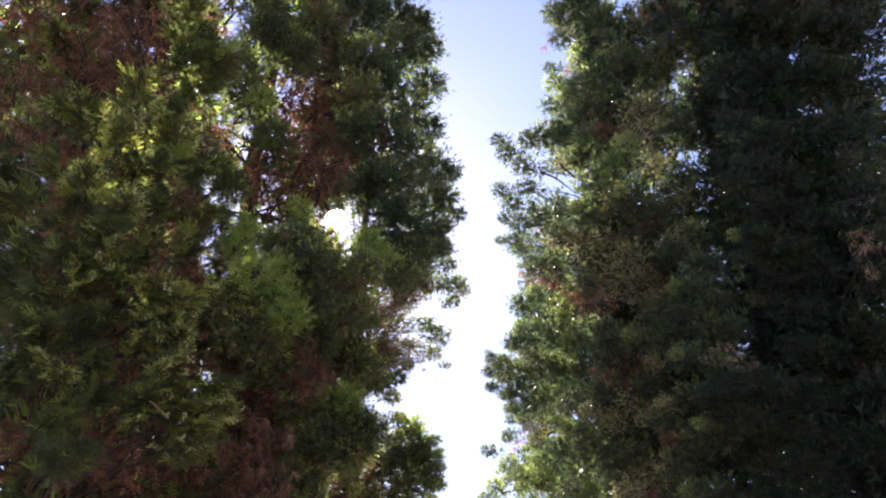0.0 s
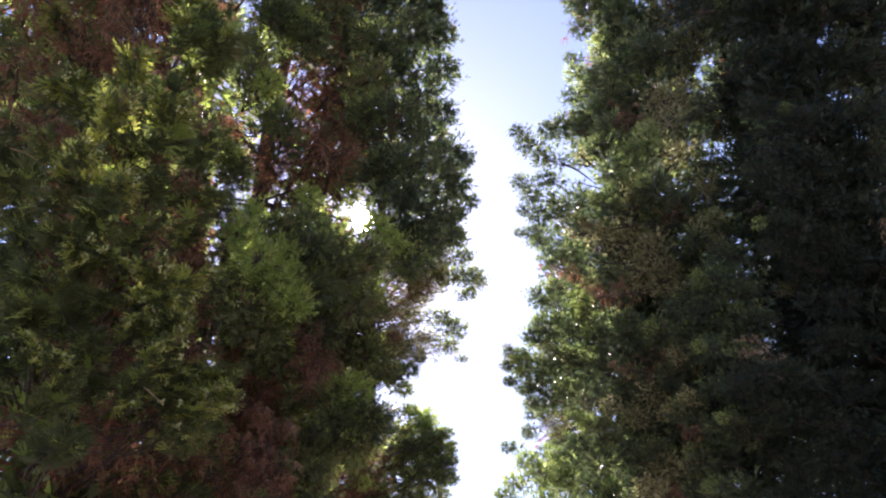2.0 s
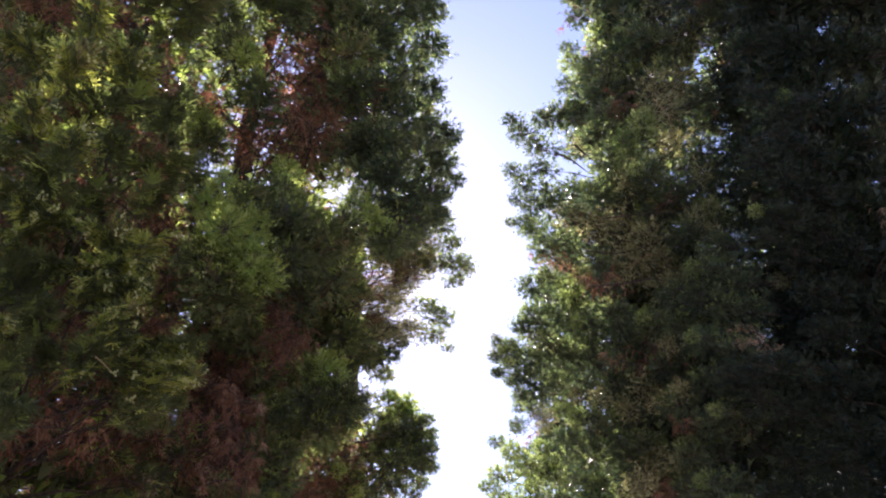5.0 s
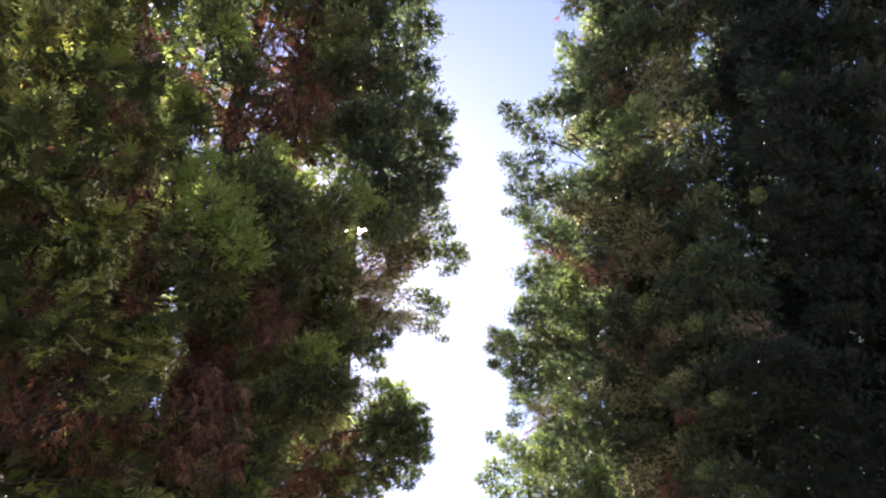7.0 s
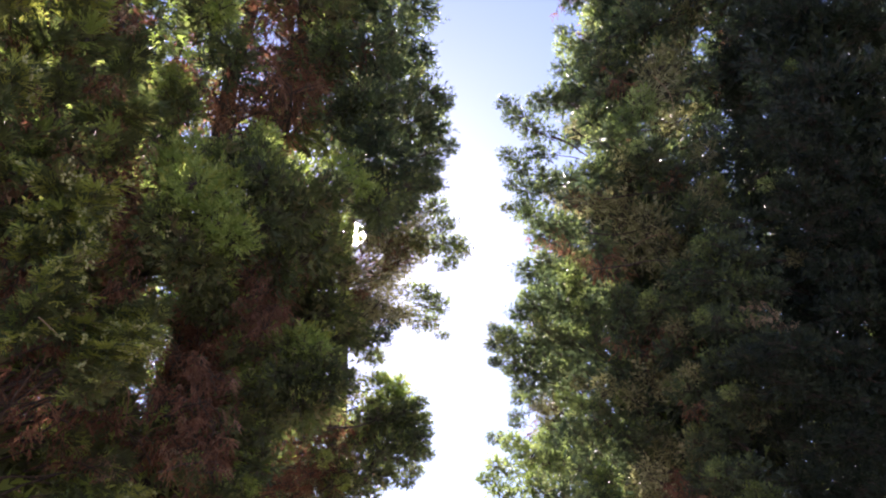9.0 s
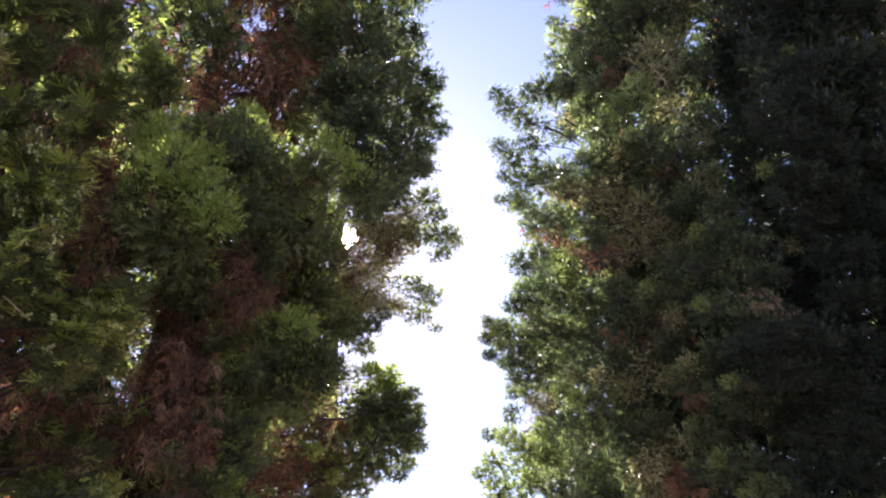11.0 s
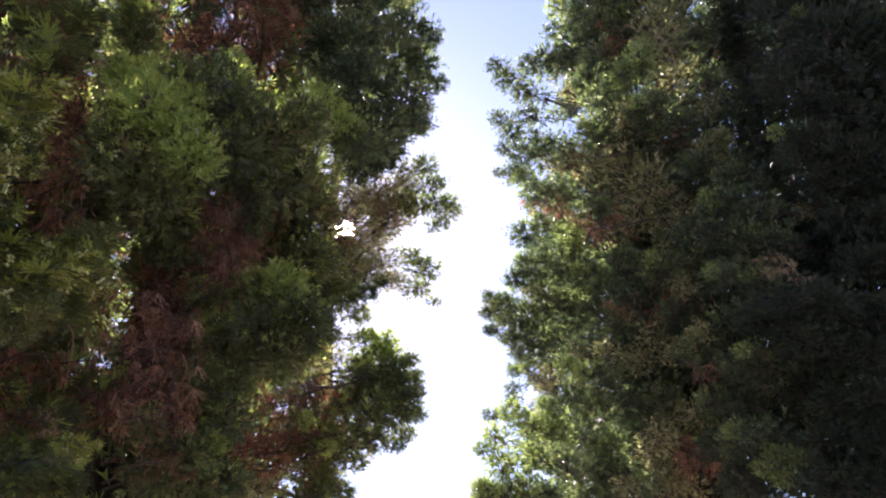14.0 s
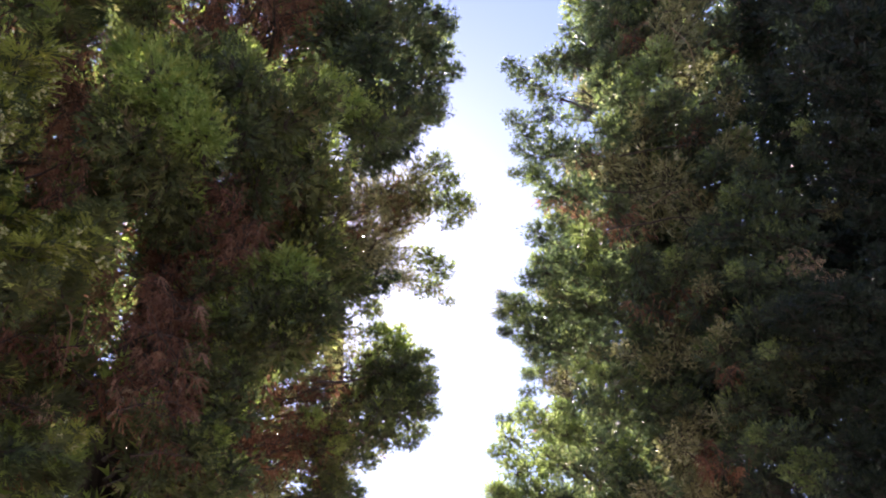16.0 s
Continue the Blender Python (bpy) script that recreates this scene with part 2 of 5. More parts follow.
class Leaves:
    """Gathers the pieces of one leafy mesh: 0 old foliage, 1 wood, 2 cones, 3 young tips."""

    def __init__(self, seed):
        self.rng = random.Random(seed)
        self.verts, self.faces, self.slots = [], [], []

    def add(self, verts, faces, slot):
        n = len(self.verts)
        self.verts.extend(verts)
        self.faces.extend(tuple(n + i for i in face) for face in faces)
        self.slots.extend([slot] * len(faces))

    def any_way(self):
        rng = self.rng
        return Vector((rng.gauss(0, 1), rng.gauss(0, 1), rng.gauss(0, 1))).normalized()

    def fan(self, root, way, long, fingers=6, steps=3, droop=0.1, spread=0.9, tooth=0.26, thick=0.4, slot=0, flat=0.4):
        """A flat spray that lies level like a fern: fingers that part from its root, each with pointed scale leaves on both sides."""
        rng = self.rng
        side = (way.cross(Vector((0, 0, 1))) + self.any_way() * flat).normalized()
        side = (side - way * side.dot(way)).normalized()
        face = way.cross(side)
        verts, faces = [root], []
        for k in range(fingers):
            a = spread * (2 * k / (fingers - 1) - 1) + rng.uniform(-0.12, 0.12)
            ahead = way * math.cos(a) + side * math.sin(a)
            beside = side * math.cos(a) - way * math.sin(a)
            reach = long * (1 - 0.3 * abs(a)) * rng.uniform(0.75, 1.1)
            curl = face * rng.uniform(-0.18, 0.18) + Vector((0, 0, -droop))
            last = 0
            for s in range(1, steps + 1):
                u = s / steps
                p = root + ahead * (reach * u) + curl * (reach * u * u)
                for sign in (1, -1):
                    size = long * tooth * (1.15 - 0.5 * u) * rng.uniform(0.75, 1.2)
                    verts.append(p + ahead * size * 0.75 + beside * sign * size * thick + face * rng.uniform(-0.2, 0.2) * size)
                verts.append(p)
                n = len(verts) - 1
                faces += [(last, n, n - 2), (n, last, n - 1)]
                last = n
        self.add(verts, faces, slot)

    def shoot(self, root, way, long, slot=0, steps=4, around=3, wide=0.3, bend=0.2):
        """A round leafy shoot: pointed scale leaves stand off all round a bent twig."""
        rng = self.rng
        side = way.cross(self.any_way()).normalized()
        other = way.cross(side)
        curl = side * rng.uniform(-bend, bend) + other * rng.uniform(-bend, bend)
        verts, faces, last, turn = [root], [], 0, rng.uniform(0, 6)
        for s in range(1, steps + 1):
            u = s / steps
            verts.append(root + way * (long * u) + curl * (long * u * u))
            n = len(verts) - 1
            for k in range(around):
                a = turn + 2.3 * s + 6.283 * k / around
                size = long * wide * (1.2 - 0.6 * u) * rng.uniform(0.7, 1.25)
                verts.append(verts[n] + way * size * 0.8 + (side * math.cos(a) + other * math.sin(a)) * size)
                faces.append((last, n, len(verts) - 1))
            last = n
        self.add(verts, faces, slot)

    def string(self, root, long, slot=0, steps=5, leaf=0.038):
        """A withered twig that hangs down, with narrow dry leaves along it."""
        rng = self.rng
        drift = Vector((rng.gauss(0, 0.4), rng.gauss(0, 0.4), -1)).normalized()
        verts, faces, last = [root], [], 0
        for s in range(1, steps + 1):
            p = root + drift * (long * s / steps) + self.any_way() * 0.012
            verts.append(p)
            n = len(verts) - 1
            for k in range(2):
                verts.append(p + self.any_way() * leaf * 0.7 + Vector((0, 0, -leaf * rng.uniform(0.4, 1.3))))
                faces.append((last, n, len(verts) - 1))
            last = n
        self.add(verts, faces, slot)

    def cone(self, p, scale=1.0):
        r = self.rng.uniform(0.016, 0.03) * scale
        self.add([p + Vector(v) * r for v in ((1, 0, 0), (-1, 0, 0), (0, 1, 0), (0, -1, 0), (0, 0, 1.2), (0, 0, -1.2))],
                 [(0, 2, 4), (2, 1, 4), (1, 3, 4), (3, 0, 4), (2, 0, 5), (1, 2, 5), (3, 1, 5), (0, 3, 5)], 2)

    def twig(self, points, radii, slot=1):
        self.add(*tube(points, radii, 3), slot)

    def mesh(self, name):
        mesh = solid(name, self.verts, self.faces, smooth=False)
        for m in (GREEN, BARK, CONE, TIP):
            mesh.materials.append(m)
        mesh.polygons.foreach_set("material_index", self.slots)
        return mesh


def sphere_way(i, count, rng):
    up = 1 - 2 * (i + 0.5) / count
    a = 2.4 * i + rng.uniform(-0.3, 0.3)
    flat = math.sqrt(1 - up * up)
    return Vector((flat * math.cos(a), flat * math.sin(a), up))


def plume_mesh(seed, shoots=120, long=0.2, young=0.5, hollow=0.45, core=0, steps=3, wide=0.38, cones=0, around=3):
    """A full, lumpy spray one metre across that grows along +x: forked wood inside, leafy shoots that point outwards
    and up, young growth at the upper ends, whose brighter colour also stands in for light from above.
    """
    leaves = Leaves(seed)
    rng = leaves.rng
    stem = Vector((-0.5, 0, -0.08))
    forks = [Vector((rng.uniform(-0.1, 0.3), rng.uniform(-0.25, 0.25), rng.uniform(-0.2, 0.2))) for k in range(7)]
    for f in forks:
        leaves.twig([stem, stem.lerp(f, 0.5) + leaves.any_way() * 0.04, f], (0.012, 0.008, 0.004))
    for i in range(shoots):
        d = sphere_way(i, shoots, rng)
        lump = 1 + 0.75 * noise.noise(d * 2.4 + Vector((seed * 3.1, 0, 0)))
        p = d * (0.5 * lump * (hollow + (0.78 - hollow) * rng.random() ** 0.5))
        p.z *= 0.85
        way = (d + Vector((0.35, 0, 0.3)) + leaves.any_way() * 0.45).normalized()
        fresh = d.z * 0.7 + d.x * 0.4 + rng.gauss(0, 0.35) > 1 - young
        leaves.shoot(p, way, long * rng.uniform(0.7, 1.3), 3 if fresh else 0, steps, around, wide=wide)
        near = min(forks, key=lambda f: (f - p).length)
        if i % 12 == 0:
            leaves.twig([near, p], (0.005, 0.002))
        else:
            leaves.add([near, near + leaves.any_way() * 0.006, p + way * 0.02], [(0, 1, 2)], 1)
    # pale cones, which here also stand in for bright glints on the leaves
    for i in range(cones):
        d = (leaves.any_way() + Vector((0.4, 0, 0.4))).normalized() * rng.uniform(0.36, 0.44)
        for k in range(rng.randint(2, 6)):
            leaves.cone(d + leaves.any_way() * rng.uniform(0.02, 0.06), 0.7)
    for i in range(core):
        d = sphere_way(i, core, rng)
        leaves.shoot(d * rng.uniform(0.02, 0.16), (d + leaves.any_way() * 0.4).normalized(), 0.27, 0, 3, wide=0.5)
    return leaves.mesh("bough")


def frond_mesh(seed, branchlets=9, fans=3, long=0.3, cones=0, fresh=0.4):
    """A layered bough one metre across of flat fern-like sprays along level branchlets, some with clusters of pale cones."""
    leaves = Leaves(seed)
    rng = leaves.rng
    stem = [Vector((-0.5 + 0.95 * u, 0.05 * math.sin(5 * u + seed), 0.1 * u * u - 0.05)) for u in (0, 0.35, 0.7, 1)]
    leaves.add(*tube(stem, (0.018, 0.013, 0.008, 0.003), 4), 1)
    for i in range(branchlets):
        u = (i + rng.random()) / branchlets
        root = Vector((-0.4 + 0.8 * u, 0.05 * math.sin(5 * u + seed), 0.1 * u * u - 0.05))
        hand = 1 if i % 2 else -1
        way = Vector((rng.uniform(0.4, 1.0), hand * rng.uniform(0.4, 1.1), rng.uniform(-0.45, 0.5))).normalized()
        end = root + way * rng.uniform(0.22, 0.42) * (1.15 - 0.4 * u)
        leaves.twig([root, end], (0.007, 0.003))
        for k in range(fans):
            lean = (way + leaves.any_way() * (0.25 + 0.35 * (k > 0))).normalized()
            at = root.lerp(end, 1 - k * rng.uniform(0.25, 0.4)) - lean * long * 0.3
            leaves.fan(at, lean, long * rng.uniform(0.75, 1.2), 7, 3, rng.uniform(0.0, 0.3), slot=3 if k < 2 and rng.random() < fresh else 0)
        for k in range(3):
            leaves.shoot(root.lerp(end, rng.random()) + leaves.any_way() * 0.06, (way + leaves.any_way()).normalized(), long * 0.5)
        if cones and i % 4:
            heart = end + way * long * 0.15 + Vector((0, 0, -0.02))
            for k in range(rng.randint(cones - 2, cones + 2)):
                leaves.cone(heart + leaves.any_way() * rng.uniform(0.02, 0.09))
    return leaves.mesh("bough")


def withered_mesh(seed, branchlets=13, strings=2):
    """A dead bough one metre across: bare forked wood with brown twigs and shrivelled sprays that hang from it."""
    leaves = Leaves(seed)
    rng = leaves.rng
    leaves.add(*tube([Vector((-0.5, 0, 0.05)), Vector((-0.1, 0.03, 0.16)), Vector((0.45, -0.02, 0.12))], (0.02, 0.014, 0.004), 4), 1)
    for i in range(branchlets):
        u = (i + rng.random()) / branchlets
        root = Vector((-0.5 + 0.9 * u, 0, 0.06 + 0.09 * math.sin(3 * u)))
        end = root + Vector((rng.uniform(-0.1, 0.3), rng.uniform(-0.42, 0.42), rng.uniform(-0.1, 0.3)))
        leaves.twig([root, root.lerp(end, 0.5) + Vector((0, 0, 0.03)), end], (0.007, 0.005, 0.002))
        for k in range(strings):
            leaves.string(root.lerp(end, rng.uniform(0.3, 1)), rng.uniform(0.1, 0.3))
        way = ((end - root).normalized() + Vector((0, 0, -0.7)) + leaves.any_way() * 0.4).normalized()
        leaves.fan(end - way * 0.05, way, rng.uniform(0.14, 0.26), 5, 3, rng.uniform(0.1, 0.5), tooth=0.22, flat=0.9)
    return leaves.mesh("withered_bough")


def dry_mesh(seed, twigs=24, tufts=80):
    """A sparse bough one metre across: pale bent twigs with little tufts of dry olive leaves."""
    leaves = Leaves(seed)
    rng = leaves.rng
    stem = Vector((-0.5, 0, -0.05))
    ends = []
    for i in range(twigs):
        d = sphere_way(i, twigs, rng)
        end = d * rng.uniform(0.3, 0.5)
        start = stem.lerp(Vector((0.15, 0, 0)), rng.random())
        bow = leaves.any_way() * 0.1
        leaves.twig([start, start.lerp(end, 0.4) + bow, start.lerp(end, 0.75) + bow * 0.8, end], (0.010, 0.008, 0.006, 0.003), 3 if i % 3 else 1)
        ends.append((start, end))
    for i in range(tufts):
        start, end = ends[i % twigs]
        p = start.lerp(end, rng.uniform(0.3, 1)) + leaves.any_way() * 0.06
        leaves.shoot(p, (end - start + leaves.any_way() * 0.3).normalized(), rng.uniform(0.05, 0.11), 0, 2, 3, 0.5)
    return leaves.mesh("dry_bough")


PLUME = [plume_mesh(80 + n, shoots=225, long=0.094, core=22, around=2, wide=0.5, cones=(0, 3)[n % 2]) for n in range(6)]
PLUME_FAR = [plume_mesh(110 + n, shoots=205, long=0.092, core=14, around=2, wide=0.5) for n in range(6)]
PLUME_THIN = [plume_mesh(130 + n, shoots=110, long=0.085, hollow=0.2, around=2, wide=0.5) for n in range(3)]
PLUME_BACK = [plume_mesh(140 + n, shoots=38, long=0.215, core=5, around=2, wide=0.52) for n in range(4)]
FROND = [frond_mesh(n, branchlets=10, fresh=0.25) for n in range(5)]
CONED = [frond_mesh(10 + n, branchlets=10, cones=7, fresh=0.75) for n in range(5)]
WITHERED = [withered_mesh(60 + n) for n in range(4)]
DRY_BOUGH = [dry_mesh(40 + n) for n in range(4)]
INNER = [plume_mesh(150 + n, shoots=40, long=0.185, hollow=0.2, steps=2, around=2, wide=0.55, core=6) for n in range(3)]

# thin places in the crowns: a point, the way the gap runs, how much wider than a bough's half it is, where along the way it starts and, if it ends, where
OPENINGS = [
    (Vector((-2.0, 13.0, 10.9)), SUN_WAY, 0.2, -20),
    (Vector((-1.16, 13.0, 9.18)), SUN_WAY, -0.06, -20),
    (Vector((-1.04, 13.0, 8.65)), SUN_WAY, -0.08, -20),
    (Vector((-0.95, 13.0, 8.08)), SUN_WAY, -0.3, -20),
    (Vector((-4.7, 15.0, 12.2)), Vector((-0.33, 0.66, 0.67)), -0.1, -0.8),
    (Vector((-6.3, 15.0, 16.1)), Vector((-0.32, 0.66, 0.68)), 0.0, -0.8),
    (Vector((-5.0, 15.0, 12.8)), Vector((-0.29, 0.75, 0.60)), -0.1, -0.8),
    (Vector((-5.8, 15.0, 10.6)), Vector((-0.38, 0.76, 0.53)), -0.32, -0.8),
    (Vector((-2.4, 16.0, 10.1)), Vector((-0.16, 0.86, 0.48)), -0.2, -0.8),
    (Vector((-1.6, 16.5, 7.8)), Vector((-0.15, 0.88, 0.44)), -0.35, -0.8),
    (Vector((-3.90, 13.0, 7.91)), Vector((-0.389, 0.735, 0.556)), -0.19, -1),
    (Vector((-3.85, 13.0, 7.50)), Vector((-0.392, 0.751, 0.531)), -0.19, -1),
    (Vector((-3.80, 13.0, 7.05)), Vector((-0.397, 0.768, 0.502)), -0.19, -1),
    (Vector((-3.74, 13.0, 6.59)), Vector((-0.401, 0.786, 0.471)), -0.19, -1),
    (Vector((-3.72, 13.0, 6.19)), Vector((-0.405, 0.801, 0.441)), -0.19, -1),
    (Vector((-3.70, 13.0, 5.87)), Vector((-0.410, 0.812, 0.416)), -0.19, -1),
    # two gaps added behind the dry east boughs so that the sun reaches them
    (Vector((6.9, 20.7, 19.0)), SUN_WAY, -0.1, 1.2),
    (Vector((8.0, 20.7, 19.4)), SUN_WAY, 0.15, 1.2),
    (Vector((5.2, 24.0, 20.6)), Vector((0.19, 0.9, 0.78)), -0.1, -20),
    (Vector((3.4, 26.0, 12.1)), Vector((0.115, 0.95, 0.415)), -0.3, -20),
]


ODD = {"b": "withered brown bough", "w": "bleached dead bough", "o": "dry olive bough with bare twigs"}


def open_sky(at, size, sparse):
    for p, way, wide, start, *stop in OPENINGS:
        d = at - p
        w = way.normalized()
        along = d.dot(w)
        if along > start and (not stop or along < stop[0]) and (d - w * along).length < wide + (0.1 if sparse else 0.42) * size:
            return True
    return False


def bough(tree, mesh, kind, at, out, size, rng):
    """One leafy bough of a tree, centred on at, that grows outwards."""
    if open_sky(at + tree.location, size, kind == "o"):
        return
    old, young = LOOKS[kind]
    ob = new(mesh.name.split(".")[0], mesh)
    ob.parent = tree
    if kind in ODD:
        tagged(ob, ODD[kind])
    for slot, material in ((0, old), (3, young)):
        ob.material_slots[slot].link = "OBJECT"
        ob.material_slots[slot].material = material
    yaw = math.atan2(out.y, out.x) + rng.gauss(0, 0.45)
    if mesh.name.startswith("withered"):
        tilt = Matrix.Rotation(rng.uniform(-0.25, 0.3), 4, "Y")
    else:
        tilt = Matrix.Rotation(-rng.uniform(-0.1, 0.5), 4, "Y") @ Matrix.Rotation(rng.uniform(-0.6, 0.6), 4, "X")
    turn = Matrix.Rotation(yaw, 4, "Z") @ tilt
    long, wide, deep = (1.25, rng.uniform(0.7, 1.1), rng.uniform(0.5, 0.8)) if mesh.name.startswith("dry") else (1, rng.uniform(0.85, 1.15), rng.uniform(0.85, 1.1))
    ob.matrix_basis = Matrix.Translation(at) @ turn @ Matrix.Diagonal((size * long, size * wide, size * deep, 1))


def profile_at(profile, z):
    for (z0, *a), (z1, *b) in zip(profile, profile[1:]):
        if z0 <= z <= z1:
            u = (z - z0) / (z1 - z0)
            return [p + (q - p) * u for p, q in zip(a, b)]
    return list(profile[-1][1:] if z > profile[-1][0] else profile[0][1:])


tree_axis = {}


def limb(tree, axis, tip, thick, rng):
    """A curved, tapered branch from the trunk to tip."""
    reach = (tip - axis(tip.z)).length
    foot = axis(max(1.5, tip.z - rng.uniform(-0.1, 0.4) * reach - 0.1))
    knee = foot.lerp(tip, rng.uniform(0.4, 0.65)) + Vector((rng.uniform(-0.12, 0.12), rng.uniform(-0.12, 0.12), rng.uniform(-0.2, 0.14))) * reach
    steps = (0, 0.2, 0.4, 0.6, 0.8, 1)
    path = [foot.lerp(knee, u).lerp(knee.lerp(tip, u), u) + Vector((rng.gauss(0, 0.02), rng.gauss(0, 0.02), rng.gauss(0, 0.02))) * reach * u * (1 - u) * 3 for u in steps]
    ob = new("limb", solid("limb", *tube(path, [thick * (1 - 0.8 * u) for u in steps], 6)))
    ob.data.materials.append(BARK)
    ob.parent = tree


def bare_limb(tree, thick, material, *points):
    """A bare crooked branch through points given from the tree's foot."""
    points = [Vector(p) for p in points]
    way = []
    for i, (a, b) in enumerate(zip(points, points[1:])):
        before, after = points[max(i - 1, 0)], points[min(i + 2, len(points) - 1)]
        for u in (0, 0.33, 0.67):
            bend = (b - before) * (u * (1 - u) ** 2 * 0.5) - (after - a) * (u * u * (1 - u) * 0.5)
            way.append(a.lerp(b, u * u * (3 - 2 * u)) + bend)
    way.append(points[-1])
    last = len(way) - 1
    ob = new("bare_limb", solid("bare_limb", *tube(way, [thick * (1 - 0.75 * i / last) for i in range(last + 1)], 6)))
    ob.data.materials.append(material)
    ob.parent = tree


def sprays(tree, seed, rows):
    """The boughs that make the crown's face: (kind, dx, dy, z, width); n fern-like and bearing cones, m fern-like, g
    green, e green with cool shade in it, k green darkened for deep shade, y and f these greens with young tips that
    also carry light, b withered, w bleached, o dry olive.
    """
    rng = random.Random(seed)
    axis = tree_axis[tree.name]
    for kind, dx, dy, z, wide in rows:
        at = Vector((dx, dy, z))
        out = (at - axis(z)) * Vector((1, 1, 0))
        far = (at + tree.location).y > 17.5
        if kind in "nm":
            bough(tree, rng.choice(CONED if kind == "n" else FROND), kind, at, out, wide * 1.15, rng)
            bough(tree, rng.choice(PLUME_BACK), "g", at - out.normalized() * 0.3 * wide, out, wide * 0.7, rng)
        elif kind in "bw":
            bough(tree, rng.choice(WITHERED), kind, at, out, wide * 1.1, rng)
            if kind == "b" and rng.random() < 0.5:
                bough(tree, rng.choice(WITHERED), kind, at - out.normalized() * 0.35 * wide, out, wide * 1.1, rng)
        elif kind == "o":
            bough(tree, rng.choice(DRY_BOUGH), kind, at, out, wide * 1.1, rng)
            bough(tree, rng.choice(PLUME_THIN), kind, at - out.normalized() * 0.25 * wide, out, wide, rng)
        else:
            bough(tree, rng.choice(PLUME_FAR if far else PLUME), kind, at, out, wide * (0.84 if far else 0.95), rng)
            bough(tree, rng.choice(PLUME_BACK), {"y": "g", "f": "e"}.get(kind, kind), at - out.normalized() * 0.4 * wide, out, wide * (0.75 if far else 0.85), rng)
        if rng.random() < 0.6 and out.length < (1.8 if tree is slender_west else 3.3):
            limb(tree, axis, at - out.normalized() * 0.2 * wide, 0.035, rng)


def conifer(seed, x, y, height, girth, profile, seen, count, label, face=-1.4, inner=110, tone="g"):
    """A tall conifer. profile: (z, middle dx, middle dy, radius) of the crown; seen: the heights between which its side towards face is left to sprays(); count: boughs of the rest of the crown."""
    rng = random.Random(seed)
    tree = tagged(new("conifer_tree"), label, "tree", "conifers along the path")
    tree.location = (x, y, 0)

    # trunk, flared at its foot
    heights = [0, 0.25, 0.7] + [1.6 + (height - 1.8) * i / 14 for i in range(15)]
    lean = [Vector((0.12 * math.sin(0.5 * z + seed) + profile_at(profile, z)[0] * 0.15, 0.12 * math.cos(0.43 * z + seed) + profile_at(profile, z)[1] * 0.15, z)) for z in heights]
    lean[0].z = -0.1
    radii = [girth * (1.6 if z < 0.1 else 1.25 if z < 0.5 else 1.05 if z < 1 else max(0.04, 1 - z / height) ** 0.8) for z in heights]
    trunk = new("trunk", solid("trunk", *tube(lean, radii, 14)))
    trunk.data.materials.append(BARK)
    trunk.parent = tree

    def axis(z):
        for a, b in zip(lean, lean[1:]):
            if a.z <= z <= b.z:
                return a.lerp(b, (z - a.z) / (b.z - a.z))
        return lean[-1].copy()

    low, high = seen
    bottom, top = profile[0][0], profile[-1][0]
    for i in range(count):
        z, angle = rng.uniform(bottom, top), rng.uniform(-math.pi, math.pi)
        dx, dy, r = profile_at(profile, z)
        turned = abs((angle - face + math.pi) % (2 * math.pi) - math.pi)
        if low < z < high and turned < 1.5:
            continue
        out = Vector((math.cos(angle), math.sin(angle), 0))
        size = min(rng.uniform(1.2, 1.9), 0.5 + r * 0.6)
        at = Vector((dx, dy, z)) + out * max(0.2, r * rng.uniform(0.78, 1.0) - 0.45 * size)
        dead = rng.random() < 0.2
        bough(tree, rng.choice(WITHERED if dead else PLUME_BACK), "b" if dead else tone, at, out, size, rng)
        if i % 5 == 0:
            limb(tree, axis, at, 0.045 + 0.012 * r, rng)
    # shaded boughs close to the trunk and on the side away from the path fill the crown
    for i in range(inner):
        z = bottom + (top - bottom) * rng.random() ** 1.15
        dx, dy, r = profile_at(profile, z)
        angle = rng.uniform(-math.pi, math.pi)
        away = 0.5 - 0.5 * math.cos(angle - face)
        out = Vector((math.cos(angle), math.sin(angle), 0))
        size = min(1.9, 0.4 + r * 0.5)
        reach = r * rng.uniform(0.1, 0.4 + 0.45 * away)
        dead = tone == "g" and rng.random() < 0.45
        bough(tree, rng.choice(INNER), "b" if dead else tone, Vector((dx, dy, z)) + out * max(0.1, reach - 0.4 * size), out, size, rng)
    tree_axis[tree.name] = axis
    return tree


# the row west of the path
near_west = conifer(1, -6.5, 12.5, 24.0, 0.34, [(1.8, 0, 0, 1.4), (4, 0, 0, 3.3), (8, 0, 0, 3.7), (9.5, 0, 0, 3.4), (11, -0.4, 0, 2.8), (13, -0.6, 0, 2.4), (17, -0.4, 0, 2.2), (24, 0, 0, 0.4)], (3.5, 17), 110, "tall green conifer with withered brown inner boughs", face=-1.0, inner=105)
conifer(2, -11.0, 13.5, 25.0, 0.34, [(1.8, 0, 0, 1.6), (5, 0, 0, 3.5), (9, 0, 0, 4.0), (14, 0, 0, 3.8), (18, 0, 0, 2.9), (25, 0, 0, 0.4)], (0, 0), 90, "tall dense conifer behind its neighbour, dull green", face=-0.9, inner=50)
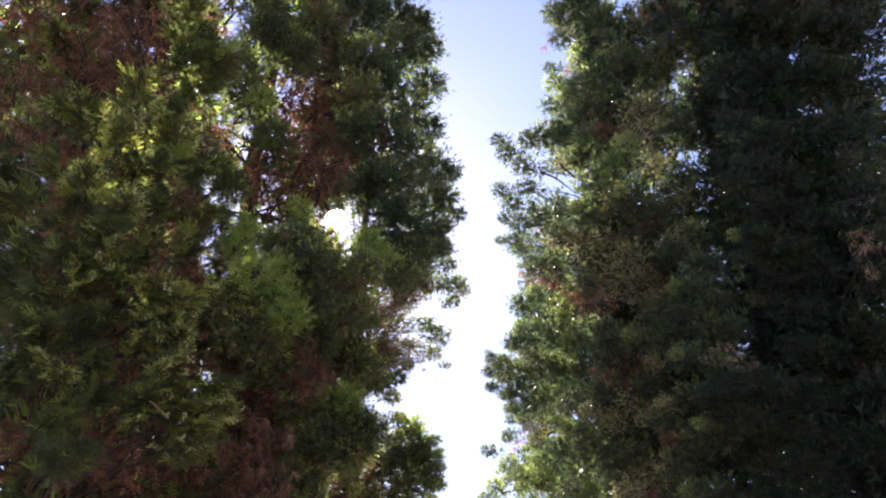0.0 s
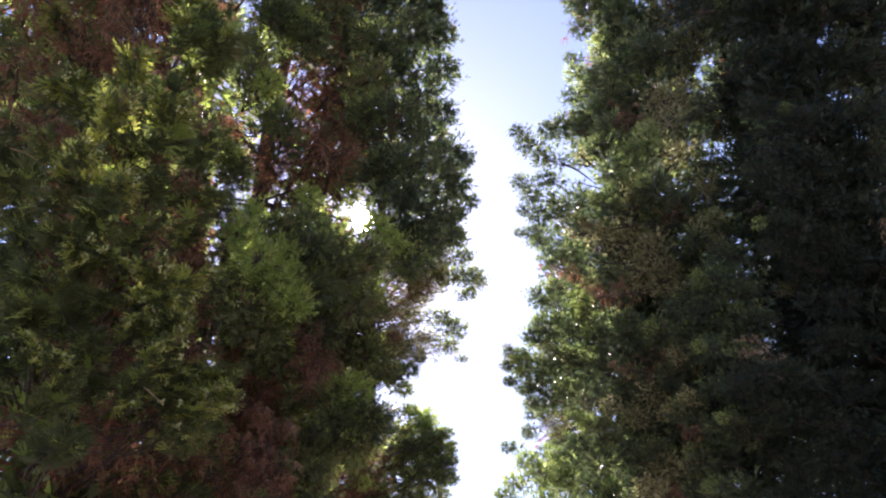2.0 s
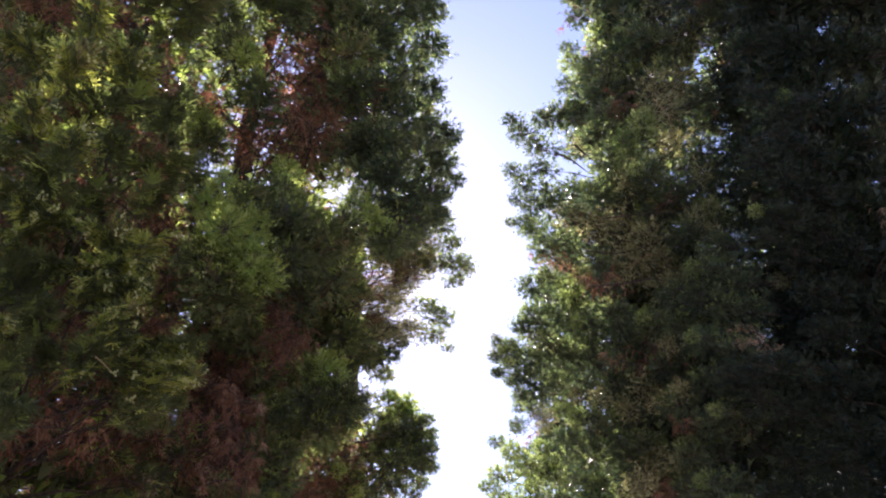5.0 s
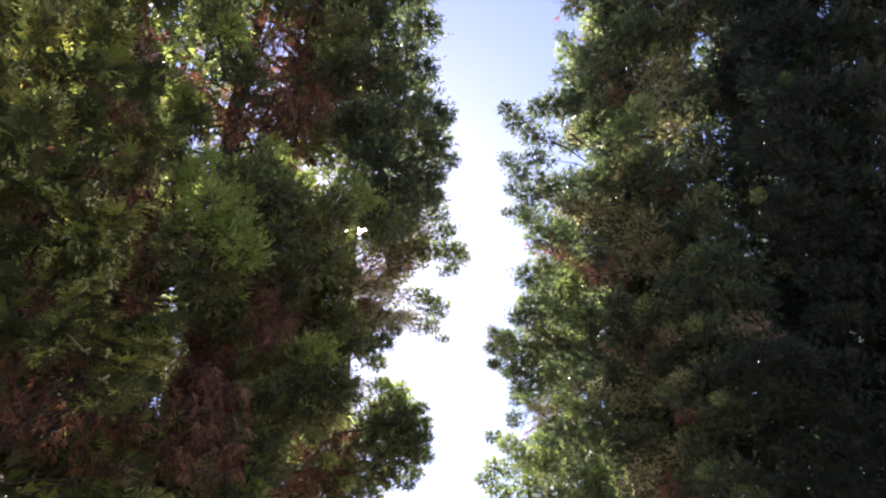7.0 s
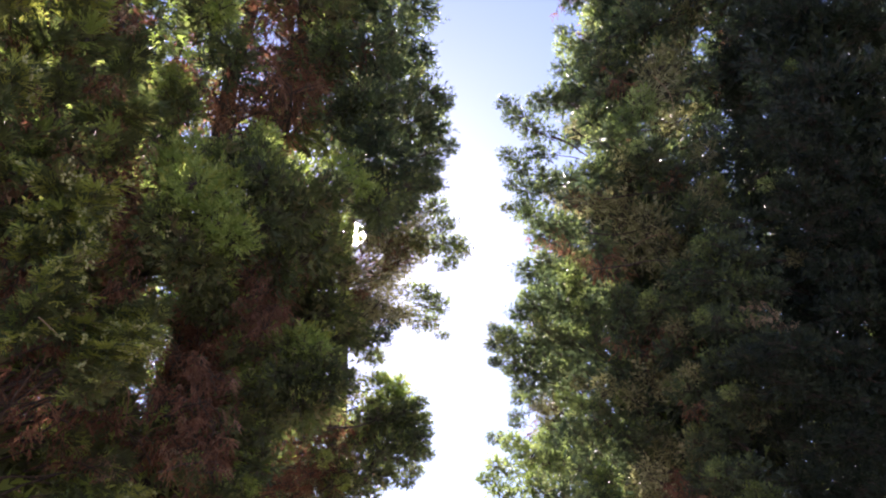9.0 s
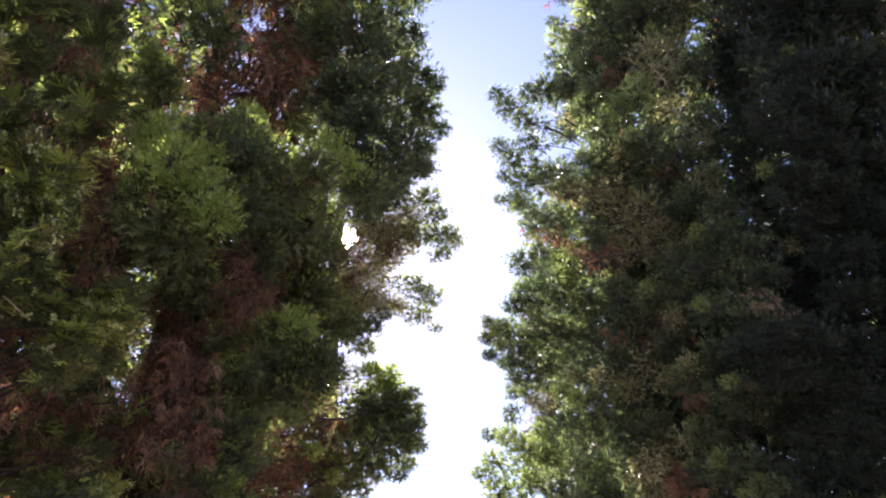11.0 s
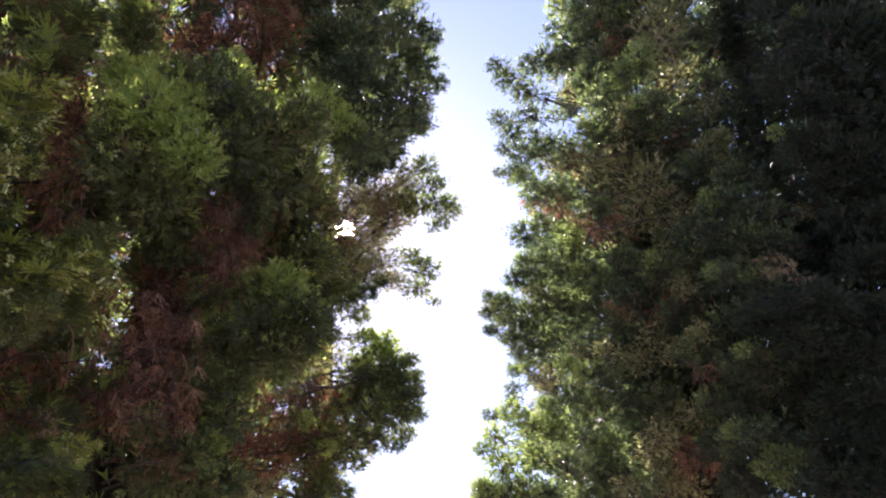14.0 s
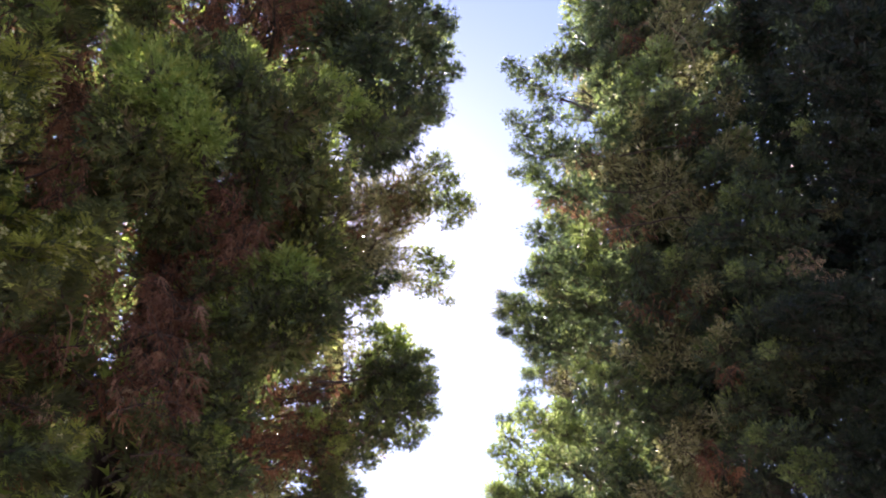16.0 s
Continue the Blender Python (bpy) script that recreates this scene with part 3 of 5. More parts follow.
tall_west = conifer(3, -5.3, 16.3, 29.0, 0.38, [(1.8, 0, 0, 1.3), (5, 1.6, 0.2, 2.5), (8, 1.7, 0.2, 2.8), (11, 2.0, 0.2, 2.9), (13, 2.1, 0.2, 3.0), (17, 2.0, 0.2, 2.9), (23, 1.6, 0.2, 2.3), (29, 0.6, 0, 0.4)], (4, 19.5), 110, "tall conifer, green outside and bare brown inside", face=-0.8, inner=95)
slender_west = conifer(4, -2.6, 21.5, 24.0, 0.33, [(1.8, 0, 0, 1.2), (5, -0.6, 0, 1.8), (8, -0.8, 0, 1.9), (10.5, -0.5, 0, 2.0), (13, -0.4, 0, 2.2), (16, -0.4, 0, 2.2), (24, 0, 0, 0.4)], (5, 17), 30, "slender conifer with boughs reaching over the path", face=-0.8, inner=16)
conifer(9, -8.6, 19.6, 26.0, 0.35, [(1.8, 0, 0, 1.6), (6, 0, 0, 3.2), (12, 0, 0, 3.2), (20, 0, 0, 2.4), (26, 0, 0, 0.4)], (0, 0), 90, "dull green conifer standing behind the row", face=-1.2)
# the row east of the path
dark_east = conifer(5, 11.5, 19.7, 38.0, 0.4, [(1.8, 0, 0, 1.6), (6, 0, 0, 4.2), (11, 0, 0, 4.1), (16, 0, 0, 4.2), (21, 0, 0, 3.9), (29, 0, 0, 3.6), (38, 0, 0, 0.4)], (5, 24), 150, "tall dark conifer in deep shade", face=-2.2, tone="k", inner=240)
broad_east = conifer(6, 6.2, 24.6, 36.0, 0.42, [(1.8, 0, 0, 1.6), (6, 0.4, 0, 3.0), (10, 0.5, 0, 3.2), (15, 0.5, 0, 3.1), (20, 0.3, -0.4, 3.4), (25, 1.0, -1.0, 3.2), (29, 1.0, -0.8, 2.8), (36, 0, 0, 0.4)], (6, 31), 120, "tall broad conifer with withered patches and fresh tips", face=-2.0, tone="e", inner=220)
far_east = conifer(7, 6.9, 29.5, 30.0, 0.36, [(1.8, 0, 0, 1.3), (6, -1.6, 0, 2.2), (12, -1.8, 0, 2.3), (19, -1.9, 0, 2.3), (24, -1.5, 0, 1.7), (30, 0, 0, 0.4)], (0, 0), 70, "tall green conifer further along the path", face=-2.4, tone="e", inner=80)
conifer(8, 4.4, 33.5, 22.0, 0.33, [(1.8, 0, 0, 1.3), (6, 0, 0, 2.4), (12, 0, 0, 2.4), (17, 0, 0, 1.8), (22, 0, 0, 0.4)], (0, 0), 45, "green conifer at the far end of the row", face=-2.4, tone="e", inner=60)
# backing trees put in to close sky gaps and keep the sun off
conifer(10, 12.6, 27.0, 42.0, 0.42, [(1.8, 0, 0, 1.6), (6, 0, 0, 4.2), (14, 0, 0, 4.4), (30, 0, 0, 4.0), (42, 0, 0, 0.4)], (0, 0), 150, "tall dull green conifer added behind the row", face=-1.9, tone="e", inner=160)
conifer(13, 17.0, 24.0, 34.0, 0.38, [(1.8, 0, 0, 1.6), (6, 0, 0, 4.0), (14, 0, 0, 4.2), (24, 0, 0, 3.4), (34, 0, 0, 0.4)], (0, 0), 60, "tall dull green conifer added to back the row", face=-2.2, tone="e", inner=110)
conifer(18, 8.6, 31.5, 40.0, 0.4, [(1.8, 0, 0, 1.6), (6, 0, 0, 3.4), (14, 0, 0, 3.6), (28, 0, 0, 3.4), (40, 0, 0, 0.4)], (0, 0), 110, "tall dull green conifer added to back the row", face=-1.8, tone="e", inner=140)
# trees added beside and behind the start of the walk, out of sight, to block sky light
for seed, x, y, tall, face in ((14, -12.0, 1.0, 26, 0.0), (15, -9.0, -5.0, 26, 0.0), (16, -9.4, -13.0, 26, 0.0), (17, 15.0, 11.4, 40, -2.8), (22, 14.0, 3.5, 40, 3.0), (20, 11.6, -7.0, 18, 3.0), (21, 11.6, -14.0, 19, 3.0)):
    # the tallest also take the foliage with shade in its colour
    conifer(seed, x, y, tall + 0.5, 0.37, [(1.8, 0, 0, 1.6), (5, 0, 0, 3.6), (tall * 0.3, 0, 0, 3.9), (tall * 0.5, 0, 0, 3.4), (tall * 0.75, 0, 0, 2.6), (tall, 0, 0, 0.4)], (0, 0), 110 if tall == 40 else 45, "added conifer beside the walk that blocks sky light", face=face, tone="k" if tall == 40 else "e", inner=70 if tall == 40 else 35)
# boughs of the near west tree towards the walk
sprays(near_west, 301, [
    ("n", 0.9, -3.6, 10.2, 0.76), ("n", 1.8, -3.7, 10.2, 0.92), ("n", 1.6, -3.7, 9.5, 0.89), ("n", 1.0, -3.6, 9.9, 0.67), ("n", 2.3, -3.5, 9.8, 0.75), ("m", 0.7, -3.5, 9.2, 0.65),
    ("n", 1.3, -3.6, 8.7, 0.87), ("n", 1.8, -3.4, 8.3, 0.78), ("m", 1.6, -3.3, 8.0, 0.85), ("m", 0.8, -3.3, 8.4, 0.71), ("m", 1.1, -3.2, 7.8, 0.77), ("m", 1.7, -3.1, 9.3, 0.92),
    ("m", 2.0, -2.9, 8.9, 0.84), ("m", 2.1, -3.0, 9.6, 0.94), ("m", 2.2, -3.2, 10.4, 0.79), ("n", 1.8, -3.0, 7.6, 0.77), ("n", 1.3, -2.9, 7.5, 0.78), ("m", 0.8, -2.9, 7.3, 0.77),
    ("n", 2.3, -2.5, 7.5, 0.80), ("n", 2.6, -2.4, 7.4, 0.72), ("n", 2.3, -2.6, 7.1, 0.70), ("n", 2.6, -2.5, 6.8, 0.62)])
sprays(near_west, 302, [
    ("n", 1.2, -3.0, 6.2, 0.51), ("n", 1.4, -3.0, 6.0, 0.43), ("m", 1.0, -3.0, 6.7, 0.67), ("m", 1.3, -2.7, 6.8, 0.76), ("m", 1.5, -2.7, 7.1, 0.77), ("n", 2.2, -2.6, 6.7, 0.61),
    ("n", 2.6, -2.6, 6.4, 0.60), ("n", 2.6, -2.3, 6.2, 0.61), ("m", 2.3, -2.3, 6.0, 0.60), ("n", 2.2, -2.2, 5.8, 0.53), ("n", 2.6, -1.9, 6.0, 0.62), ("n", 2.8, -1.6, 5.8, 0.71),
    ("m", 2.8, -1.5, 5.5, 0.70), ("n", 2.9, -1.0, 6.4, 0.68), ("m", 3.0, -1.0, 6.7, 0.60), ("m", 2.9, -1.0, 5.9, 0.66), ("m", 1.5, -2.5, 5.0, 0.77), ("m", 1.2, -2.5, 5.5, 0.72),
    ("m", 1.6, -2.5, 6.4, 0.61), ("m", 1.5, -2.1, 6.1, 0.77), ("m", 1.3, -2.5, 5.8, 0.66), ("b", -0.5, -3.0, 12.6, 0.98)])
sprays(near_west, 303, [
    ("n", -0.4, -3.0, 12.7, 0.59), ("m", 1.9, -2.7, 12.4, 1.09), ("n", 1.9, -2.7, 12.9, 0.81), ("m", 2.4, -2.5, 12.5, 0.90), ("m", 1.9, -2.0, 12.3, 1.03), ("m", 2.3, -2.1, 10.2, 0.93),
    ("m", 2.3, -1.9, 9.5, 0.92), ("m", 2.2, -1.7, 8.9, 0.81), ("m", 1.8, -2.6, 8.2, 0.74), ("m", 0.1, -2.5, 8.3, 0.76), ("m", -0.6, -2.2, 9.9, 0.83)])
# withered boughs inside the near west tree
sprays(near_west, 304, [
    ("b", 2.5, -2.9, 10.3, 0.71), ("b", 0.8, -2.5, 11.8, 1.08), ("b", -0.1, -2.3, 12.3, 1.22), ("b", 1.4, -2.3, 12.2, 1.10), ("b", -0.9, -2.0, 12.1, 1.13), ("b", 2.0, -0.5, 8.9, 1.08),
    ("b", 2.0, 0.0, 8.3, 1.18), ("b", 2.1, -1.5, 8.8, 0.91), ("b", 1.7, -1.9, 6.6, 0.72), ("b", 1.3, -1.5, 5.9, 0.88), ("b", 1.8, -1.0, 5.7, 0.98), ("b", 1.5, -1.0, 5.2, 1.04),
    ("b", 0.8, -1.0, 5.0, 0.95), ("b", 2.1, -0.5, 5.4, 1.00), ("b", 2.5, 0.0, 5.6, 1.05), ("b", -2.7, -1.0, 14.9, 1.45), ("b", 0.7, -2.5, 13.0, 1.34), ("b", 0.4, -2.3, 12.6, 1.23),
    ("b", -0.4, -2.0, 13.6, 1.30), ("b", -1.4, -1.5, 11.6, 1.24), ("b", 1.6, -1.0, 10.2, 1.10), ("b", 1.3, -1.5, 8.5, 0.99)])
sprays(near_west, 305, [
    ("b", 0.5, -1.7, 6.9, 0.91), ("b", 2.2, -0.5, 7.2, 0.82)])
# low boughs of the near west tree
sprays(near_west, 306, [
    ("b", 2.5, -0.5, 6.2, 0.52), ("b", 2.5, -0.1, 6.6, 0.49), ("m", 2.0, 0.0, 5.9, 0.80), ("m", 1.9, 0.0, 5.4, 0.72), ("b", 2.1, 0.0, 5.0, 0.76), ("m", 2.2, 0.5, 5.7, 0.76),
    ("n", 3.1, -0.5, 4.5, 0.35), ("m", 2.4, 0.0, 4.6, 0.68), ("b", 2.1, 0.9, 5.3, 0.56), ("m", 2.2, 0.0, 4.4, 0.67), ("m", 2.4, 0.5, 4.5, 0.58), ("m", 1.9, -0.5, 6.8, 0.68),
    ("m", 2.2, -0.5, 7.1, 0.62), ("n", 2.6, -1.3, 6.1, 0.48), ("n", 2.8, -0.9, 6.6, 0.45), ("m", 2.1, 0.3, 6.2, 0.63), ("m", 2.0, -1.0, 10.3, 0.87), ("m", 1.6, -1.5, 9.9, 0.82),
    ("n", 2.0, -1.0, 10.0, 0.39), ("m", 1.6, -0.3, 7.5, 0.72)])
# high boughs of the near west tree
sprays(near_west, 307, [
    ("m", 1.6, -2.5, 13.8, 1.20), ("b", 0.5, -2.2, 14.2, 1.35), ("b", -0.7, -2.0, 14.5, 1.38), ("b", -1.3, -2.5, 13.7, 1.31), ("b", -1.3, -2.5, 12.0, 1.12), ("b", -1.0, -2.0, 11.1, 1.12),
    ("m", -0.5, -2.5, 9.5, 1.01), ("m", 0.4, -3.3, 10.5, 0.91), ("m", 0.8, -2.9, 6.6, 0.78), ("m", 0.6, -2.7, 6.1, 0.77), ("b", 0.4, -1.7, 5.5, 0.97), ("m", 1.3, -2.3, 5.2, 0.84),
    ("b", 1.5, -1.5, 5.2, 0.89)])
# fresh boughs of the tall west tree towards the walk
sprays(tall_west, 308, [
    ("y", 1.4, -3.8, 10.6, 0.87), ("y", 2.0, -4.0, 9.0, 0.87), ("y", 2.4, -4.1, 8.5, 0.84), ("y", 2.6, -4.1, 8.6, 0.61), ("g", 1.2, -3.7, 9.9, 0.93), ("g", 1.3, -3.9, 9.0, 0.87),
    ("n", 1.2, -4.0, 9.0, 0.47), ("g", 1.7, -3.9, 8.4, 1.00), ("g", 2.2, -3.9, 7.9, 0.90), ("g", 2.4, -3.7, 7.5, 0.82), ("g", 1.9, -3.6, 7.6, 0.60), ("g", 0.7, -3.5, 10.9, 0.98),
    ("g", 0.9, -3.8, 11.7, 1.00), ("y", 0.8, -4.0, 12.0, 0.82), ("m", 0.8, -3.5, 8.2, 0.94), ("y", 3.0, -2.8, 11.6, 0.97), ("y", 3.7, -2.8, 10.9, 0.84), ("y", 4.1, -2.8, 10.5, 0.74),
    ("g", 2.8, -2.9, 11.0, 1.12), ("g", 3.3, -2.8, 10.7, 1.21), ("g", 3.9, -2.7, 10.0, 1.09), ("g", 2.6, -2.8, 10.2, 1.09)])
sprays(tall_west, 309, [
    ("g", 3.3, -2.6, 9.9, 1.18), ("g", 4.0, -2.3, 9.7, 0.82), ("g", 4.4, -2.4, 10.3, 1.03), ("g", 2.8, -2.3, 9.7, 1.10), ("g", 2.5, -2.1, 9.1, 0.99), ("g", 3.5, -2.1, 9.5, 1.10),
    ("g", 3.0, -1.3, 9.4, 1.06), ("o", 3.4, -0.3, 9.6, 0.82), ("o", 3.6, -0.3, 10.5, 0.64), ("o", 3.9, 0.7, 10.0, 0.99), ("g", 3.4, -0.3, 8.7, 0.80), ("o", 3.9, 0.7, 9.3, 0.86),
    ("y", 2.3, -3.0, 11.6, 0.76)])
# middle boughs of the tall west tree
sprays(tall_west, 310, [
    ("y", 2.1, -5.0, 8.7, 1.11), ("y", 1.6, -4.8, 9.4, 0.87), ("y", 2.4, -4.8, 8.4, 1.02), ("y", 2.7, -4.8, 8.0, 0.91), ("g", 2.0, -4.7, 7.9, 1.09), ("g", 1.7, -4.8, 8.3, 1.02),
    ("g", 2.3, -4.5, 7.7, 1.00), ("y", 2.4, -4.7, 9.0, 0.95), ("g", 2.9, -4.3, 9.4, 1.19), ("g", 3.0, -4.1, 10.1, 1.03), ("g", 2.6, -4.1, 10.0, 1.13), ("g", 3.4, -3.8, 9.4, 1.23),
    ("g", 3.8, -3.8, 9.6, 0.92), ("g", 3.2, -3.8, 9.1, 1.21), ("g", 3.8, -3.3, 9.1, 1.25), ("g", 4.2, -3.3, 9.6, 1.17), ("g", 2.9, -4.1, 8.7, 1.07), ("g", 2.2, -4.5, 9.7, 0.90),
    ("g", 1.8, -4.1, 12.7, 1.26), ("g", 1.1, -4.0, 14.1, 1.33), ("y", 1.4, -4.1, 13.8, 0.95), ("g", 0.8, -4.1, 14.9, 1.23)])
sprays(tall_west, 311, [
    ("y", 1.8, -3.8, 16.0, 1.03), ("g", 1.3, -4.0, 16.0, 1.41), ("g", 2.1, -3.8, 15.6, 1.15), ("o", 4.0, -1.3, 9.6, 1.29), ("g", 3.2, -1.3, 9.8, 1.31), ("g", 3.5, -1.3, 8.8, 1.15),
    ("o", 4.2, -0.8, 9.2, 1.07), ("o", 4.6, -0.3, 9.3, 0.73), ("g", 3.0, -3.3, 8.4, 1.11), ("g", 3.7, -0.3, 8.9, 0.85), ("g", 3.1, -1.3, 8.8, 1.03), ("y", 3.5, -3.0, 7.2, 1.08),
    ("g", 3.3, -3.0, 6.7, 1.15), ("y", 3.1, -3.0, 7.2, 0.78), ("g", 3.9, -2.8, 6.7, 1.07), ("g", 3.5, -2.7, 6.3, 1.15), ("g", 2.5, -2.3, 7.4, 0.82)])
# boughs of the tall west tree along the open sky
sprays(tall_west, 312, [
    ("e", 4.2, -2.3, 17.5, 1.73), ("e", 4.7, -1.8, 17.7, 1.47), ("e", 5.0, -1.8, 16.6, 1.14), ("e", 3.8, -2.5, 16.1, 1.64), ("e", 4.5, -2.0, 15.6, 1.52), ("e", 5.0, -1.8, 15.0, 1.09),
    ("e", 4.1, -2.5, 14.4, 1.56), ("g", 3.4, -2.8, 15.2, 1.45), ("g", 3.4, -2.8, 16.5, 1.65), ("e", 4.6, -2.3, 13.7, 1.54), ("e", 5.2, -1.9, 13.6, 1.17), ("e", 5.6, -1.9, 13.5, 0.52),
    ("e", 4.1, -2.5, 12.8, 1.48), ("e", 4.9, -2.1, 12.7, 1.50), ("e", 5.4, -1.9, 12.7, 0.88), ("e", 5.7, -1.8, 12.3, 0.45), ("e", 5.1, -1.8, 12.0, 1.24), ("e", 4.4, -2.3, 11.6, 1.44),
    ("e", 4.2, -2.5, 12.0, 1.08), ("e", 4.6, -1.8, 11.2, 1.33), ("e", 5.3, -1.7, 11.4, 0.67), ("g", 3.3, -2.8, 14.1, 1.40)])
sprays(tall_west, 313, [
    ("g", 3.7, -2.5, 12.7, 1.11), ("e", 4.7, -1.8, 18.7, 1.21), ("e", 5.1, -1.8, 18.0, 0.74), ("e", 4.1, -2.1, 11.0, 1.07)])
# high boughs of the tall west tree
sprays(tall_west, 314, [
    ("e", 3.2, -2.5, 18.6, 1.82), ("e", 4.1, -2.3, 18.8, 1.69), ("g", 2.2, -3.3, 17.2, 1.55), ("e", 4.7, -1.9, 18.9, 1.09), ("g", 1.2, -3.8, 16.8, 1.50), ("b", 1.8, -2.3, 17.3, 1.62),
    ("b", 0.4, -3.8, 17.1, 1.51), ("e", 2.7, -2.5, 16.9, 1.45)])
# withered bare boughs inside the tall west tree
sprays(tall_west, 315, [
    ("b", 2.4, -3.3, 16.8, 1.08), ("b", 1.0, -2.3, 12.9, 1.38), ("b", 1.8, -2.3, 13.4, 1.53), ("b", 2.2, -2.3, 14.1, 1.56), ("b", 2.5, -2.3, 15.3, 1.63), ("b", 2.6, -2.8, 12.3, 1.32),
    ("b", 1.6, -2.8, 12.0, 1.07), ("b", 3.3, -2.3, 13.4, 1.40), ("b", 1.4, -1.8, 15.9, 1.55), ("b", 0.4, -1.8, 14.0, 1.07), ("b", 2.4, -2.0, 17.1, 1.59), ("b", 3.3, -1.8, 12.5, 0.76),
    ("b", 2.3, -1.8, 8.3, 1.32), ("b", 1.9, -2.5, 8.2, 1.16), ("b", 2.2, -2.5, 8.9, 1.08), ("b", 1.6, -2.7, 7.6, 1.22), ("b", 1.5, -2.8, 6.9, 1.18), ("b", 2.0, -2.3, 6.9, 1.22),
    ("b", 1.7, -3.1, 6.0, 1.21), ("b", 2.1, -2.5, 6.0, 1.26), ("b", 2.6, -1.8, 6.2, 1.21), ("b", 1.3, -3.3, 5.5, 1.08)])
sprays(tall_west, 316, [
    ("b", 1.8, -3.1, 5.4, 1.08), ("b", 2.0, 0.7, 6.8, 1.31), ("o", 2.5, 0.9, 6.6, 1.19), ("o", 3.2, 1.0, 6.7, 1.20), ("b", 3.0, 0.7, 7.0, 1.07)])
# low withered boughs inside the tall west tree
sprays(tall_west, 317, [
    ("b", 1.8, -2.5, 6.0, 0.90), ("b", 2.0, -2.3, 6.5, 1.02), ("b", 2.0, -2.3, 5.6, 0.97), ("b", 2.0, -2.5, 5.4, 0.80), ("b", 2.0, -2.5, 4.8, 0.70), ("g", 2.2, -2.7, 4.8, 0.83),
    ("g", 2.5, -2.7, 5.0, 0.84), ("b", 2.2, -2.1, 5.9, 0.85), ("b", 1.6, -2.1, 7.4, 1.09), ("b", 1.8, -1.9, 8.3, 1.15), ("b", 1.1, -1.9, 8.3, 0.88), ("b", 1.4, -2.1, 7.3, 0.83),
    ("b", 1.5, -1.9, 9.1, 0.92), ("b", 2.2, -1.5, 8.6, 1.01), ("b", 2.1, -1.7, 7.8, 0.96), ("b", 2.3, -1.5, 9.2, 0.85), ("b", -0.0, -0.3, 15.7, 1.41), ("b", 0.8, -0.3, 16.1, 1.43),
    ("b", 1.8, -0.5, 15.6, 1.52), ("b", 2.5, -0.8, 15.6, 1.37), ("b", 1.4, -0.3, 14.9, 1.00), ("b", -0.2, -3.3, 10.5, 0.98)])
sprays(tall_west, 318, [
    ("b", 0.0, -3.0, 10.0, 0.98), ("b", -0.1, -3.1, 9.5, 1.03), ("b", -0.7, -3.3, 11.4, 1.02), ("b", 0.3, -2.9, 9.1, 0.94), ("b", 0.3, -3.3, 8.3, 0.88)])
# low green boughs of the tall west tree
sprays(tall_west, 319, [
    ("g", 2.8, -2.9, 6.6, 0.90), ("y", 2.7, -3.0, 6.7, 0.60), ("g", 3.2, -3.0, 7.2, 0.77), ("y", 3.4, -3.1, 7.2, 0.61), ("g", 3.7, -2.9, 6.9, 0.92), ("g", 3.4, -2.9, 6.6, 0.90),
    ("g", 3.8, -2.6, 6.5, 0.84), ("g", 2.6, -2.8, 6.0, 0.81), ("g", 3.0, -2.7, 6.2, 0.90), ("g", 3.5, -2.4, 6.4, 0.62), ("g", 2.9, -2.5, 5.5, 0.88), ("g", 2.6, -2.5, 5.2, 0.79),
    ("y", 2.8, -2.6, 5.2, 0.43), ("g", 2.9, -2.1, 4.9, 0.88), ("g", 2.6, -2.3, 4.7, 0.78), ("w", 2.4, -0.1, 6.8, 0.42), ("b", 2.8, 0.2, 7.1, 0.86), ("b", 3.1, 0.5, 6.7, 0.86),
    ("o", 3.1, 0.7, 7.4, 0.80), ("o", 3.3, 0.7, 6.5, 0.87), ("b", 2.9, 0.7, 6.1, 1.04), ("o", 3.8, 0.7, 6.3, 0.86)])
sprays(tall_west, 320, [
    ("g", 3.6, 0.7, 5.9, 0.66), ("g", 4.2, 0.7, 6.1, 0.47), ("y", 3.7, 0.5, 6.5, 0.57), ("b", 3.8, 0.7, 7.0, 0.69), ("b", 4.2, 0.6, 7.0, 0.59), ("g", 3.9, 1.0, 5.7, 0.57),
    ("g", 3.4, 0.9, 5.6, 0.75), ("o", 2.8, 0.7, 5.7, 0.84), ("g", 4.5, 0.3, 6.3, 0.65), ("y", 4.6, 0.0, 7.9, 0.78), ("y", 4.3, 0.2, 8.2, 0.45), ("g", 4.8, 0.0, 7.4, 0.77),
    ("g", 5.0, 0.0, 6.8, 0.75), ("g", 4.8, 0.0, 6.6, 0.83), ("g", 4.4, 0.1, 7.3, 0.77), ("g", 5.1, 0.0, 7.6, 0.35), ("g", 4.9, 0.0, 6.1, 0.33), ("g", 5.2, 0.0, 7.0, 0.38)])
